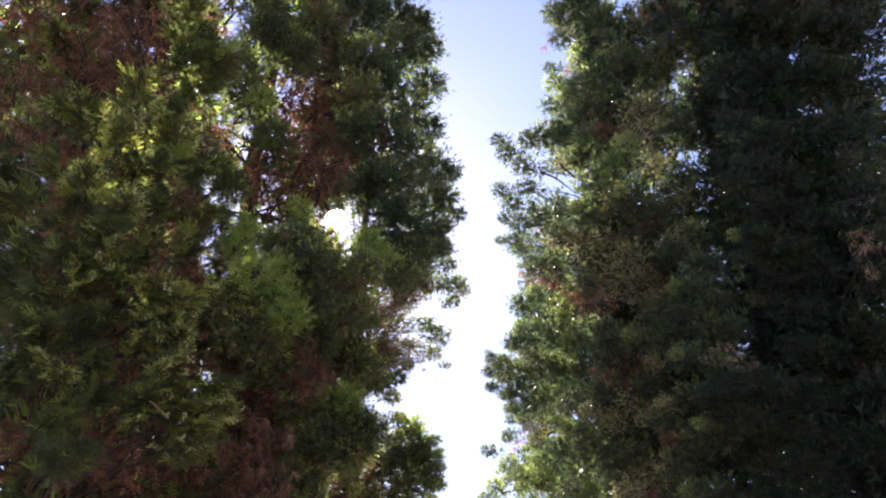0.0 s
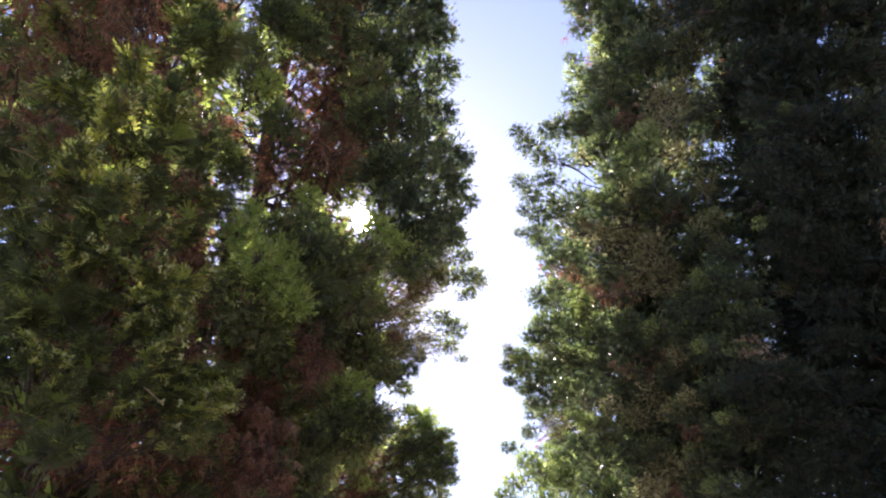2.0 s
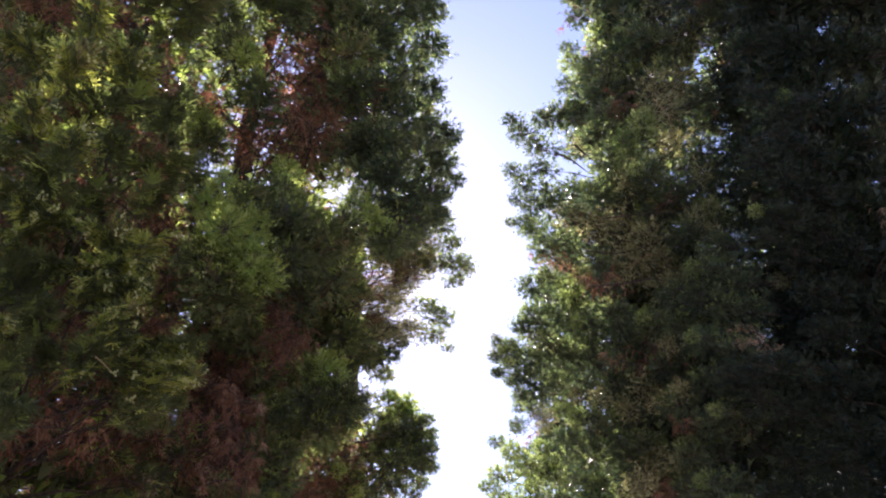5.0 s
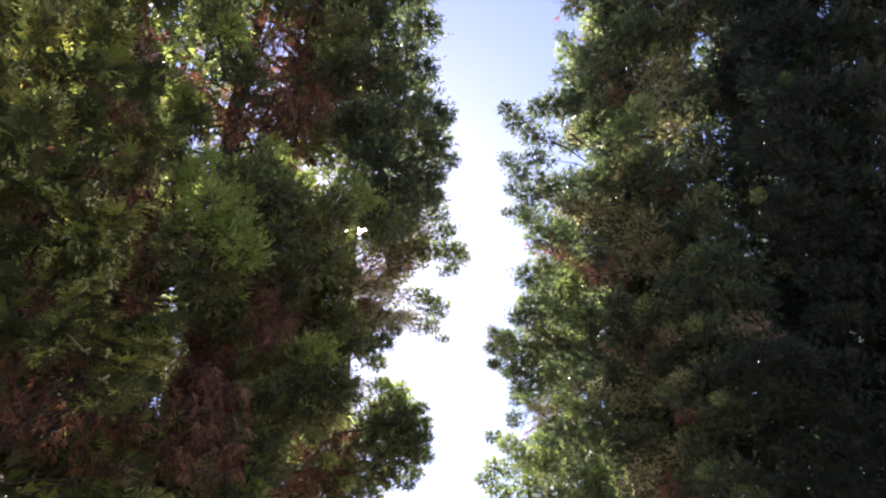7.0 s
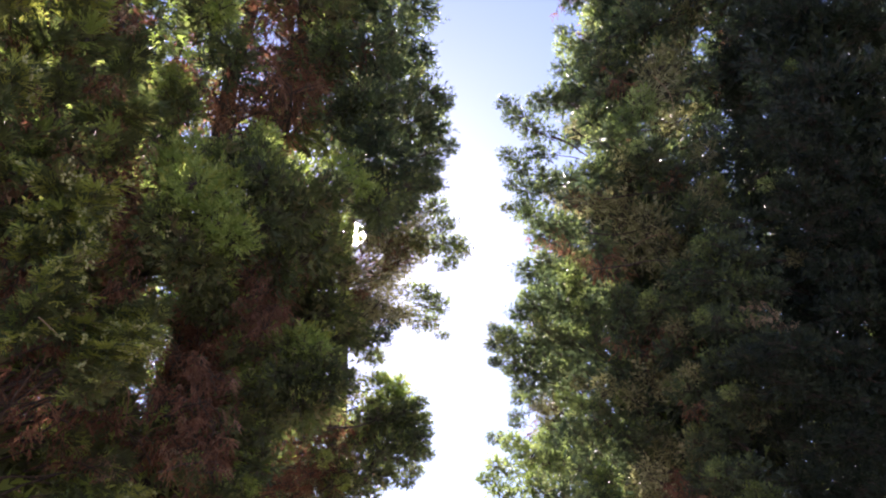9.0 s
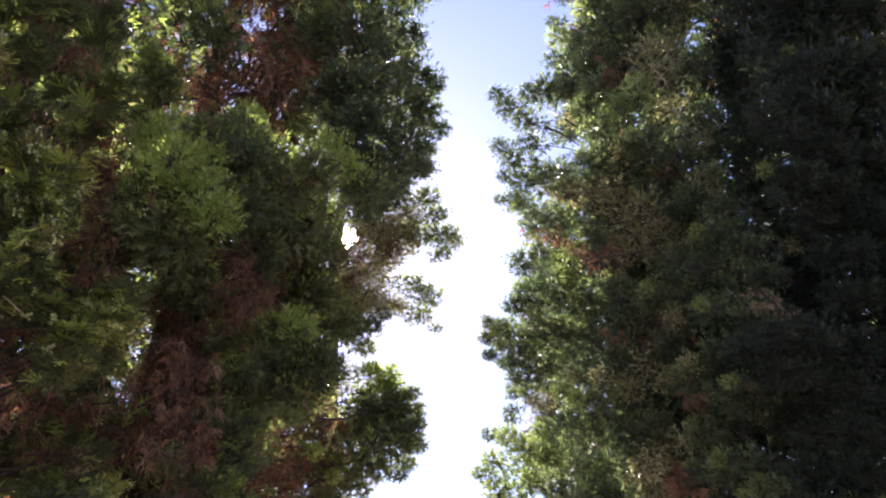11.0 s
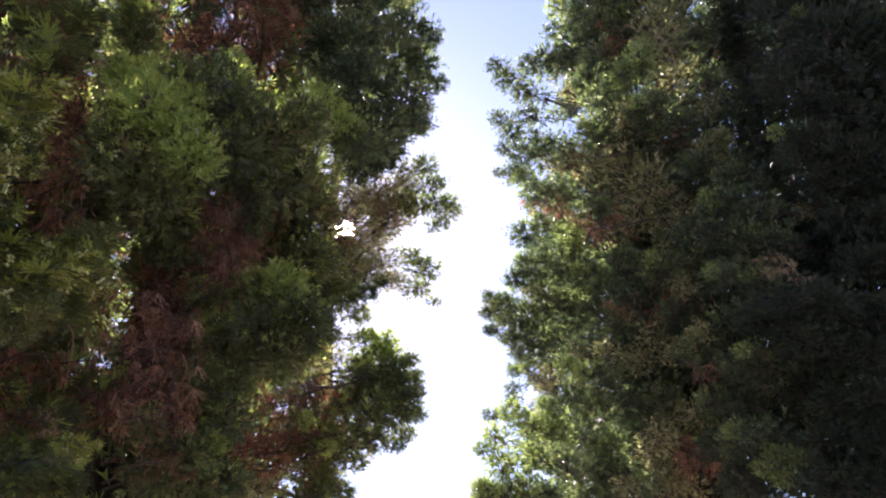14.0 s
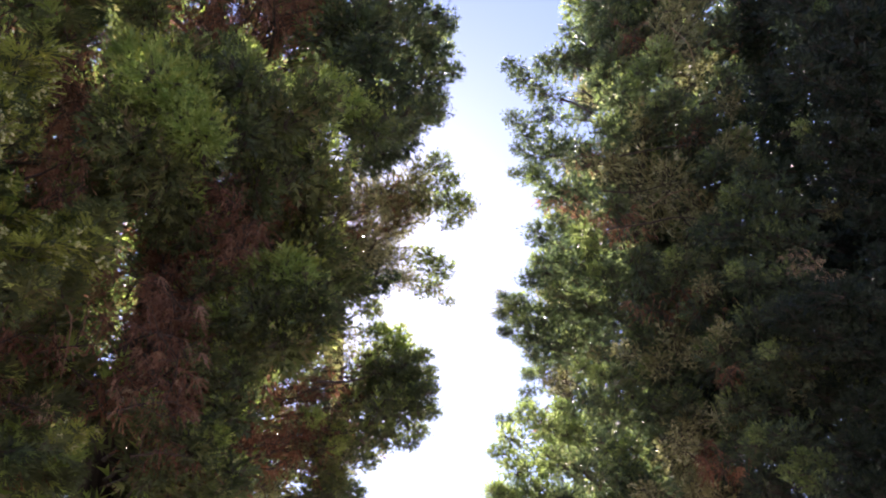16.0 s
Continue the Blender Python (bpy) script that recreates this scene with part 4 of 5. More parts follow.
# boughs of the slender west tree over the walk
sprays(slender_west, 321, [
    ("g", 3.2, -1.5, 13.6, 0.73), ("g", 2.7, -1.5, 13.8, 0.99), ("g", 2.9, -1.5, 13.2, 0.65), ("g", 2.1, -1.4, 14.0, 1.00), ("o", 1.7, -1.2, 14.2, 1.35), ("o", 1.2, -1.0, 13.8, 1.34),
    ("g", 2.5, 0.1, 12.9, 1.02), ("g", 2.1, 0.1, 13.3, 0.95), ("g", 2.3, 0.1, 12.3, 0.84), ("g", 2.7, 0.1, 11.9, 0.43), ("o", 1.7, 0.0, 12.5, 1.01), ("o", 1.3, 0.0, 13.2, 1.03),
    ("o", 1.1, -1.0, 14.6, 1.37), ("o", 0.4, -1.0, 15.9, 1.23), ("o", 1.2, -0.5, 13.3, 1.01), ("o", -0.4, -1.0, 16.5, 1.25)])
# boughs of the broad east tree along the open sky
sprays(broad_east, 322, [
    ("e", -4.0, -1.2, 22.6, 0.88), ("e", -3.7, -1.2, 21.9, 1.18), ("e", -2.8, -1.1, 22.7, 1.21), ("e", -3.1, -1.1, 21.3, 1.37), ("e", -2.2, -1.1, 22.9, 1.62), ("e", -4.0, -1.0, 20.2, 0.96),
    ("e", -3.6, -0.9, 19.6, 1.33), ("e", -3.0, -1.0, 20.3, 1.15), ("e", -3.9, -0.8, 19.0, 0.75), ("e", -3.3, -0.8, 18.7, 1.49), ("e", -4.1, -0.8, 18.0, 0.66), ("e", -2.6, -0.6, 19.3, 1.52),
    ("e", -3.6, -1.0, 17.8, 1.09), ("f", -3.6, -2.1, 16.7, 0.85), ("e", -3.2, -2.1, 16.0, 1.34), ("o", -2.3, -0.6, 18.6, 1.12), ("f", -1.3, -0.6, 26.3, 1.53), ("f", -0.8, -0.6, 25.6, 1.73),
    ("e", -1.6, -0.6, 25.0, 1.28), ("e", -1.1, -1.1, 23.5, 2.04), ("e", -0.3, -1.6, 23.8, 2.23), ("e", -0.5, -2.1, 21.7, 2.10)])
sprays(broad_east, 323, [
    ("e", -0.4, -1.6, 25.0, 2.28), ("e", -1.0, -1.6, 21.2, 1.53), ("e", -1.5, -0.6, 23.4, 1.66), ("o", -1.2, -0.1, 22.2, 1.43)])
# dry and withered boughs of the broad east tree
sprays(broad_east, 324, [
    ("b", -0.1, -3.1, 21.3, 1.10), ("f", -0.4, -3.9, 19.0, 1.35), ("f", 0.2, -3.9, 19.7, 1.55), ("o", 1.0, -3.9, 20.4, 1.75), ("o", 1.3, -3.9, 19.1, 1.53), ("o", 1.0, -3.6, 21.8, 1.64),
    ("o", 1.8, -3.6, 22.1, 1.83), ("e", -1.0, -3.1, 18.9, 1.56), ("o", -0.4, -3.1, 17.9, 1.52), ("e", -1.2, -2.6, 17.9, 1.73), ("f", -1.7, -3.1, 17.8, 0.71), ("e", 0.2, -3.8, 17.6, 1.81),
    ("f", -0.3, -4.3, 17.5, 0.74), ("e", 0.9, -3.8, 16.9, 1.61), ("o", -1.6, -2.8, 16.5, 1.49), ("e", -2.1, -2.1, 17.3, 1.21), ("o", -0.7, -2.6, 16.6, 1.84), ("o", 0.0, -3.3, 15.7, 1.59),
    ("b", 0.7, -3.7, 16.6, 0.80), ("o", -0.5, -2.6, 15.1, 1.93), ("e", -1.6, -2.6, 15.1, 1.45), ("b", -1.6, -2.8, 14.0, 1.40)])
sprays(broad_east, 325, [
    ("o", 0.3, -3.3, 14.7, 1.70), ("o", 0.5, -3.3, 13.9, 1.52), ("o", 1.4, -4.3, 15.8, 1.23), ("f", 1.7, -4.3, 16.0, 0.93), ("o", 1.6, -4.4, 15.1, 0.90), ("e", 0.9, -4.2, 15.1, 1.36),
    ("e", -2.5, -2.1, 16.2, 1.35), ("b", -1.9, -2.4, 16.6, 1.18), ("b", -2.8, -2.3, 15.2, 0.98), ("o", -2.2, -2.3, 14.8, 1.13), ("e", 2.0, -4.0, 18.5, 1.50), ("e", 2.4, -3.8, 21.0, 1.60),
    ("o", 1.7, -4.2, 17.4, 0.96)])
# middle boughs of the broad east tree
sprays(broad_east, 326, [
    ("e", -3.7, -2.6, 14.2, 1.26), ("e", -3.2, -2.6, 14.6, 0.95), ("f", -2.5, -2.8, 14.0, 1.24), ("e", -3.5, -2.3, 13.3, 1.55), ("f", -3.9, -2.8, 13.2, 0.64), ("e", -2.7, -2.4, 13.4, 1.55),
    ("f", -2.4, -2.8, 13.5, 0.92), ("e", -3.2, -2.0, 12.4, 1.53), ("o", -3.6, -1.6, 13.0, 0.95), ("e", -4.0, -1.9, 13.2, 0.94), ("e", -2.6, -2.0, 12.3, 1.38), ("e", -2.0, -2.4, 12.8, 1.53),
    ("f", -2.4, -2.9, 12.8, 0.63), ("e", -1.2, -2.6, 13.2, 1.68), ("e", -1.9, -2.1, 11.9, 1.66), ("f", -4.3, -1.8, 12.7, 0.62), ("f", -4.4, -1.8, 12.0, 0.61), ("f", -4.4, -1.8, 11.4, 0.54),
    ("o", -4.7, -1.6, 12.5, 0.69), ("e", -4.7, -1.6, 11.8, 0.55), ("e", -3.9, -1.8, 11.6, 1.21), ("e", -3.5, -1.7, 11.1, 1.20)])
sprays(broad_east, 327, [
    ("e", -4.1, -1.8, 11.0, 0.75), ("e", -3.0, -1.8, 11.4, 1.05), ("e", -2.9, -2.6, 9.4, 0.96), ("f", -2.9, -2.3, 10.3, 0.86), ("e", -2.2, -2.1, 9.9, 1.57), ("f", -2.6, -2.6, 10.0, 0.64),
    ("e", -2.3, -2.1, 9.0, 1.67), ("f", -2.2, -2.6, 8.1, 1.06), ("e", -2.9, -2.6, 8.2, 1.32), ("e", -2.4, -2.6, 7.5, 1.43), ("f", -2.8, -3.1, 7.5, 0.58), ("f", -2.1, -2.6, 7.6, 0.78),
    ("e", -1.4, -2.1, 9.2, 1.53), ("e", -1.0, -2.1, 10.2, 1.58), ("f", -1.4, -2.6, 10.2, 0.65), ("e", -1.3, -2.3, 11.1, 1.61), ("b", -0.9, -2.8, 11.3, 1.30), ("b", -0.4, -3.1, 11.6, 1.15),
    ("o", -0.7, -2.8, 10.8, 1.28), ("o", -0.3, -3.6, 10.1, 1.21), ("b", 0.1, -3.6, 11.1, 0.97), ("e", -0.3, -3.4, 12.4, 1.74)])
sprays(broad_east, 328, [
    ("f", -0.7, -3.9, 12.4, 0.71), ("e", 0.4, -4.0, 12.0, 1.68), ("e", -0.2, -3.6, 11.0, 1.38), ("e", -0.8, -2.6, 9.2, 1.37), ("o", -0.6, -2.6, 8.8, 1.21), ("o", -0.5, -2.1, 8.3, 1.22),
    ("o", -1.1, -1.6, 8.2, 1.38), ("b", -0.4, -2.1, 7.9, 1.21), ("o", -1.1, -1.6, 7.5, 1.22), ("o", -0.3, -2.1, 7.3, 1.05), ("b", -0.2, -4.6, 8.9, 0.68), ("e", -0.1, -4.3, 9.7, 1.41)])
# bright green boughs low on the broad east tree, with sunlight put into their colour
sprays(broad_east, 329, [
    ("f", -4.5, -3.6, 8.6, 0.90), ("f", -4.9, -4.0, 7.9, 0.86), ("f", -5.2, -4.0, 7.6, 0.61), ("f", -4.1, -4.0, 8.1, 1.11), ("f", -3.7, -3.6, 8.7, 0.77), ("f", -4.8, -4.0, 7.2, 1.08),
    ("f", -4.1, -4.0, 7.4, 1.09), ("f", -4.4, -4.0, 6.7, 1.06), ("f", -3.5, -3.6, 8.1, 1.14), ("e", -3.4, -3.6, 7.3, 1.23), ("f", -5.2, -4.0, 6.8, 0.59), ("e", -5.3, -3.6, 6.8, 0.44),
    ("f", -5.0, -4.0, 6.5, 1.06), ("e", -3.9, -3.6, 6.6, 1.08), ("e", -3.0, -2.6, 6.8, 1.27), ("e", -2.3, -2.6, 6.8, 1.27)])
# lowest boughs of the broad east tree
sprays(broad_east, 330, [
    ("f", -5.2, -4.0, 6.7, 0.90), ("e", -4.6, -3.8, 6.6, 1.02), ("e", -3.9, -3.6, 6.7, 1.03), ("o", -0.7, -2.1, 7.4, 1.14), ("e", -1.8, -2.6, 7.2, 1.23), ("e", -2.7, -2.6, 7.3, 1.36),
    ("b", -0.4, -3.6, 7.2, 1.05)])
# boughs of the dark east tree beside the broad one
sprays(dark_east, 331, [
    ("e", -4.3, 0.1, 13.3, 1.68), ("f", -4.8, -0.4, 13.2, 0.68), ("e", -3.8, 0.2, 14.3, 1.30), ("e", -3.7, -0.1, 12.8, 1.37), ("e", -4.6, 0.2, 12.4, 1.64), ("e", -4.0, -0.1, 12.0, 1.47),
    ("e", -3.6, -0.3, 11.8, 1.05), ("e", -5.0, 0.7, 12.9, 1.56), ("e", -4.7, 0.0, 11.1, 1.57), ("f", -5.2, -0.5, 11.0, 0.64), ("e", -4.1, -0.4, 10.7, 1.39), ("e", -4.9, 0.1, 10.0, 1.39),
    ("e", -5.3, 0.8, 8.4, 1.37), ("o", -5.6, 1.3, 8.4, 1.02), ("e", -4.9, 0.1, 8.9, 1.34), ("o", -3.3, 2.8, 9.7, 0.99), ("e", -5.1, 0.3, 7.4, 1.41), ("f", -5.5, -0.2, 7.4, 0.57),
    ("e", -5.4, 1.3, 7.6, 1.36), ("e", -4.6, -0.1, 9.0, 1.34), ("f", -5.0, -0.6, 9.0, 0.54), ("f", -4.8, -0.3, 6.9, 0.61)])
sprays(dark_east, 332, [
    ("f", -5.1, -0.3, 6.6, 0.61), ("f", -4.4, -0.3, 6.8, 0.50), ("f", -4.8, -0.3, 6.4, 0.60)])
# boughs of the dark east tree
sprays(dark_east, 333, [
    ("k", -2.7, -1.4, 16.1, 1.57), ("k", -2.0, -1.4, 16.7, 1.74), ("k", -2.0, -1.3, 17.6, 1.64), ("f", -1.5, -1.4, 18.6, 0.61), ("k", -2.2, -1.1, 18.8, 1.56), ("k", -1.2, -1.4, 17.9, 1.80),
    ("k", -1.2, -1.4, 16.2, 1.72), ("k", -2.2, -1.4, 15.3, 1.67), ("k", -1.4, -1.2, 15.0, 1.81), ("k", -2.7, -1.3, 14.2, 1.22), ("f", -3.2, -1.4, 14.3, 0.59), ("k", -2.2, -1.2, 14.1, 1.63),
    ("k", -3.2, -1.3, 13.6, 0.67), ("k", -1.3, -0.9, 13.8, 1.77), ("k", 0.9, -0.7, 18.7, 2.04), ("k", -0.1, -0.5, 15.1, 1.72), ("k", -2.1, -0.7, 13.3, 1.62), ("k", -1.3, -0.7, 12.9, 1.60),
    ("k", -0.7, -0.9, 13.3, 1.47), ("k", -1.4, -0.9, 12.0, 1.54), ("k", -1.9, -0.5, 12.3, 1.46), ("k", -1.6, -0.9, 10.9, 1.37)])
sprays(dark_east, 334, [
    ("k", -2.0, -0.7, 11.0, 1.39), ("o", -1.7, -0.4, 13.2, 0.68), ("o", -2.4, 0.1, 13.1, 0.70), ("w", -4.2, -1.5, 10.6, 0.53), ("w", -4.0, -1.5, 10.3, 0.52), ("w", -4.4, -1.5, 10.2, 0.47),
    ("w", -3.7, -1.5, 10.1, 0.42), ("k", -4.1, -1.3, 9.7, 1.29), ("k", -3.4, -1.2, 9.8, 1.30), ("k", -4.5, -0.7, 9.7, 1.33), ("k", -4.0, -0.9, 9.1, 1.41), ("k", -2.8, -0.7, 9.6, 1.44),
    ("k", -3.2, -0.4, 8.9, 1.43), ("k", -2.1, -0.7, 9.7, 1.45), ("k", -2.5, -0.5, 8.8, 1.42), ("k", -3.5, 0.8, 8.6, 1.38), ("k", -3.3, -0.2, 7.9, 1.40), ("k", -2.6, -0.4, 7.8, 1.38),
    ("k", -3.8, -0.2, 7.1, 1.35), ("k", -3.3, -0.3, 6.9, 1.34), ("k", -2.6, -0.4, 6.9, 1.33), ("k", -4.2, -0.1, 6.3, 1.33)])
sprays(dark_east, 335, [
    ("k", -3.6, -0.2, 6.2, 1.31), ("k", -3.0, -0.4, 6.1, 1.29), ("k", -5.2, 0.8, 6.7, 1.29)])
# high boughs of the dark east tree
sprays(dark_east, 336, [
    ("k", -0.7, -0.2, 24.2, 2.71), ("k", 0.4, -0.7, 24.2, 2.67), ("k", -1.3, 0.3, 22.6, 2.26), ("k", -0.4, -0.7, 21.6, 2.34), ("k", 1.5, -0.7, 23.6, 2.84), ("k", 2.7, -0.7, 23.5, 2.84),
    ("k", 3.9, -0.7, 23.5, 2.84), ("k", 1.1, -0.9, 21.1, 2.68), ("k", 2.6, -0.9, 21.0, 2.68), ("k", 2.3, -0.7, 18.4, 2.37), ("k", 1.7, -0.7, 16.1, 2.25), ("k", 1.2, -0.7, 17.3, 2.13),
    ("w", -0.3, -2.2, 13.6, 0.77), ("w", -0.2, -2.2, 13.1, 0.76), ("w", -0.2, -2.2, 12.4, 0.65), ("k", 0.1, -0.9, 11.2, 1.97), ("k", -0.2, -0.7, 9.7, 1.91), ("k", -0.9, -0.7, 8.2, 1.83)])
# high boughs of the broad east tree
sprays(broad_east, 337, [
    ("f", 0.1, -0.6, 28.0, 2.01), ("e", -0.3, -0.1, 31.3, 2.40), ("e", 1.1, -0.1, 31.6, 2.95), ("e", 1.3, -1.1, 28.9, 2.76), ("e", 2.5, -1.6, 29.0, 2.99), ("e", 1.3, -2.1, 26.0, 2.57),
    ("o", 2.9, -2.6, 28.2, 2.39), ("o", 3.0, -3.1, 25.5, 1.81), ("e", 3.8, -2.6, 27.8, 2.85), ("e", 4.3, -3.6, 25.9, 2.69), ("e", -0.8, 0.2, 32.0, 1.63), ("e", -0.7, -0.1, 29.7, 1.56),
    ("e", -1.4, -0.3, 27.6, 0.90), ("e", 2.5, -2.6, 25.4, 2.28)])
# boughs of the far east tree
sprays(far_east, 338, [
    ("e", -4.5, -1.5, 13.1, 0.68), ("e", -5.3, -0.9, 11.7, 0.93), ("e", -4.7, -2.5, 11.6, 0.64), ("e", -3.7, -3.0, 11.2, 0.76), ("e", -2.8, -3.0, 13.8, 1.46), ("e", -2.1, -3.0, 12.9, 1.25),
    ("e", -2.4, -2.5, 18.2, 1.42), ("e", -1.8, -2.0, 21.3, 1.31)])
# deep boughs between the broad and the dark east trees, darkened in place of the recess's shade
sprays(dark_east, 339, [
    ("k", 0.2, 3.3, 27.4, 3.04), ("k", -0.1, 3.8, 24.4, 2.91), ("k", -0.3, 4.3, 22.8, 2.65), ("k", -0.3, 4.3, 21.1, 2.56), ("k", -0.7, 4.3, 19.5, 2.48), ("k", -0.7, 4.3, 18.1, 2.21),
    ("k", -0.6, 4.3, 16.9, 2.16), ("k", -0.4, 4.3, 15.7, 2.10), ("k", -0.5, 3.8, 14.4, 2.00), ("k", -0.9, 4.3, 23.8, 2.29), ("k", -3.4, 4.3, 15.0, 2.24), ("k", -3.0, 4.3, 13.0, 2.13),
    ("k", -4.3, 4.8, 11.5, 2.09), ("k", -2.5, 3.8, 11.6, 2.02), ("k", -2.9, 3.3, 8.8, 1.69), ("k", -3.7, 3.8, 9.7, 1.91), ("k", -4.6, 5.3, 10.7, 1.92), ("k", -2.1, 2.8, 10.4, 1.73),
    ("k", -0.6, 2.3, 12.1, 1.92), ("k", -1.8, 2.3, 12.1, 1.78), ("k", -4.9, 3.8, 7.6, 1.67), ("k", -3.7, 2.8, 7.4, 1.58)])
# thin dry boughs of the slender west tree
sprays(slender_west, 340, [
    ("o", 0.8, -1.0, 14.6, 1.20), ("o", 1.7, -1.2, 14.6, 1.19), ("o", 2.3, -1.3, 14.6, 0.89), ("o", 1.7, -1.1, 13.7, 1.17), ("o", 1.1, -0.9, 13.2, 1.16), ("o", 0.8, -0.5, 12.4, 1.01),
    ("o", 1.7, -0.2, 12.4, 0.88), ("o", 0.4, -0.7, 13.2, 1.02), ("o", 0.3, -0.5, 12.3, 1.01)])
# withered patches between the green boughs
sprays(tall_west, 341, [
    ("b", 2.2, -2.5, 9.0, 0.79), ("b", 2.7, -2.3, 8.5, 0.78), ("b", 1.9, -2.7, 9.3, 0.61), ("b", 0.5, -3.9, 9.6, 0.74), ("b", 0.5, -3.7, 8.7, 0.72), ("b", 1.0, -3.8, 8.5, 0.55),
    ("b", 2.9, -2.1, 9.0, 0.72), ("b", 0.8, -3.3, 11.7, 0.75), ("b", 4.2, -2.3, 10.6, 0.57), ("b", 3.4, -2.1, 12.8, 0.84), ("b", 4.4, -2.1, 11.7, 0.61)])
# withered patches high on the tall west tree
sprays(tall_west, 342, [
    ("b", 2.2, -2.7, 13.2, 1.17), ("b", 2.7, -2.5, 14.1, 1.09), ("b", 1.9, -2.7, 12.3, 0.90), ("b", 2.7, -2.5, 12.6, 1.04), ("b", 1.2, -2.5, 13.4, 0.95), ("b", 0.6, -4.3, 9.7, 0.74),
    ("b", 0.9, -4.3, 8.9, 0.72), ("b", 3.6, -1.9, 11.9, 0.81), ("b", 0.5, -4.5, 10.2, 0.75), ("b", 2.7, -3.3, 8.4, 0.84), ("b", 2.8, -2.7, 8.0, 0.86), ("b", 1.5, -3.9, 8.3, 0.63),
    ("b", 2.6, -2.3, 15.2, 0.89), ("b", 1.5, -2.3, 15.8, 1.04)])
# boughs of the tall west tree low over the walk
sprays(tall_west, 343, [
    ("g", 2.6, -1.8, 4.9, 0.77), ("g", 4.0, 0.7, 6.3, 0.63), ("g", 3.6, 1.2, 5.9, 0.74), ("b", 2.5, -0.3, 6.0, 0.75), ("b", 2.4, -2.3, 4.7, 0.60)])
# boughs of the dark east tree away from the walk
sprays(dark_east, 344, [
    ("k", 1.7, 1.3, 16.0, 2.21), ("k", 2.8, 1.3, 16.5, 2.23), ("k", 2.1, 0.8, 14.4, 2.10), ("k", 1.5, 1.3, 14.3, 1.95), ("k", 4.9, 2.3, 22.5, 3.03), ("k", 3.7, 2.3, 21.4, 2.75),
    ("k", 3.7, 1.3, 18.9, 2.55)])
# deep boughs of the broad east tree
sprays(broad_east, 345, [
    ("e", 2.8, -1.6, 19.7, 2.23), ("e", 2.4, -1.6, 17.7, 2.13), ("e", 2.2, -1.1, 16.8, 2.12), ("e", 3.2, -2.1, 18.5, 1.95), ("e", 2.4, -0.6, 19.1, 2.27), ("e", 2.5, -1.1, 15.7, 1.89),
    ("e", 2.6, -2.1, 16.8, 1.71), ("e", 2.1, -1.1, 22.1, 2.38), ("e", 1.0, -0.8, 21.1, 2.35), ("e", -0.3, -0.4, 17.2, 2.01), ("e", 0.8, -0.6, 16.1, 2.12)])
# green ends of the slender west tree
sprays(slender_west, 346, [
    ("g", 2.5, -1.5, 15.1, 1.04), ("g", 2.8, -1.5, 14.5, 0.81), ("g", 3.1, -1.5, 13.9, 0.65), ("o", 2.0, -1.5, 14.9, 1.04)])
# bare twigs of the slender west tree about the low sun
sprays(slender_west, 347, [
    ("o", 0.6, -2.0, 13.9, 1.24), ("o", 1.2, -1.5, 13.9, 1.26), ("o", 2.0, -1.5, 13.9, 1.26), ("o", 1.6, -1.0, 13.5, 1.11), ("o", 0.1, -2.0, 14.3, 0.94), ("o", 0.7, -2.0, 15.1, 1.12)])
# withered patches between the near west tree's green boughs
sprays(near_west, 348, [
    ("b", 2.1, -3.2, 9.2, 0.50), ("b", 1.6, -3.3, 9.2, 0.41), ("b", 1.9, -2.9, 8.3, 0.65), ("b", 2.2, -2.2, 8.2, 0.76), ("b", 1.5, -2.6, 7.4, 0.56), ("b", 0.9, -2.7, 7.2, 0.62),
    ("b", 2.3, -1.5, 9.1, 0.74), ("b", 0.7, -3.3, 9.6, 0.59), ("b", 2.3, -2.6, 9.3, 0.61), ("b", 1.9, -2.5, 6.7, 0.61), ("b", 2.3, -1.7, 5.8, 0.70), ("b", 2.5, -0.9, 7.1, 0.70),
    ("w", 2.7, -3.1, 10.0, 0.35)])
# deep low boughs of the tall west tree
sprays(tall_west, 349, [
    ("g", -1.0, 0.7, 8.6, 1.37), ("g", 0.1, 0.5, 8.0, 1.32), ("g", -0.8, 0.7, 7.3, 1.30), ("g", 0.5, 0.5, 6.7, 1.25), ("g", -0.6, 0.7, 6.3, 1.25), ("g", 0.5, 0.5, 5.9, 1.20),
    ("g", 1.2, 0.2, 5.5, 1.07), ("g", 1.2, 0.2, 6.2, 1.11), ("g", 1.4, 0.2, 7.2, 1.16), ("b", 1.0, -0.3, 7.8, 1.15), ("g", 1.0, 0.2, 8.8, 1.23), ("g", -1.6, 1.2, 9.8, 1.25),
    ("g", 4.8, 0.5, 7.3, 0.98), ("g", 4.6, 0.5, 7.1, 0.98), ("g", 5.0, 0.3, 7.3, 0.78), ("g", 4.3, 0.5, 6.6, 0.96), ("b", 4.0, 0.7, 7.3, 0.70), ("g", 5.2, 0.2, 6.7, 0.41),
    ("o", 3.8, 0.9, 6.1, 0.86), ("b", 3.4, 0.9, 6.4, 0.97), ("o", 3.2, 1.1, 6.3, 0.88), ("g", 4.2, 0.6, 7.8, 0.71)])
sprays(tall_west, 350, [
    ("g", 5.0, 0.3, 6.4, 0.41), ("g", 4.7, 0.2, 7.7, 0.79)])
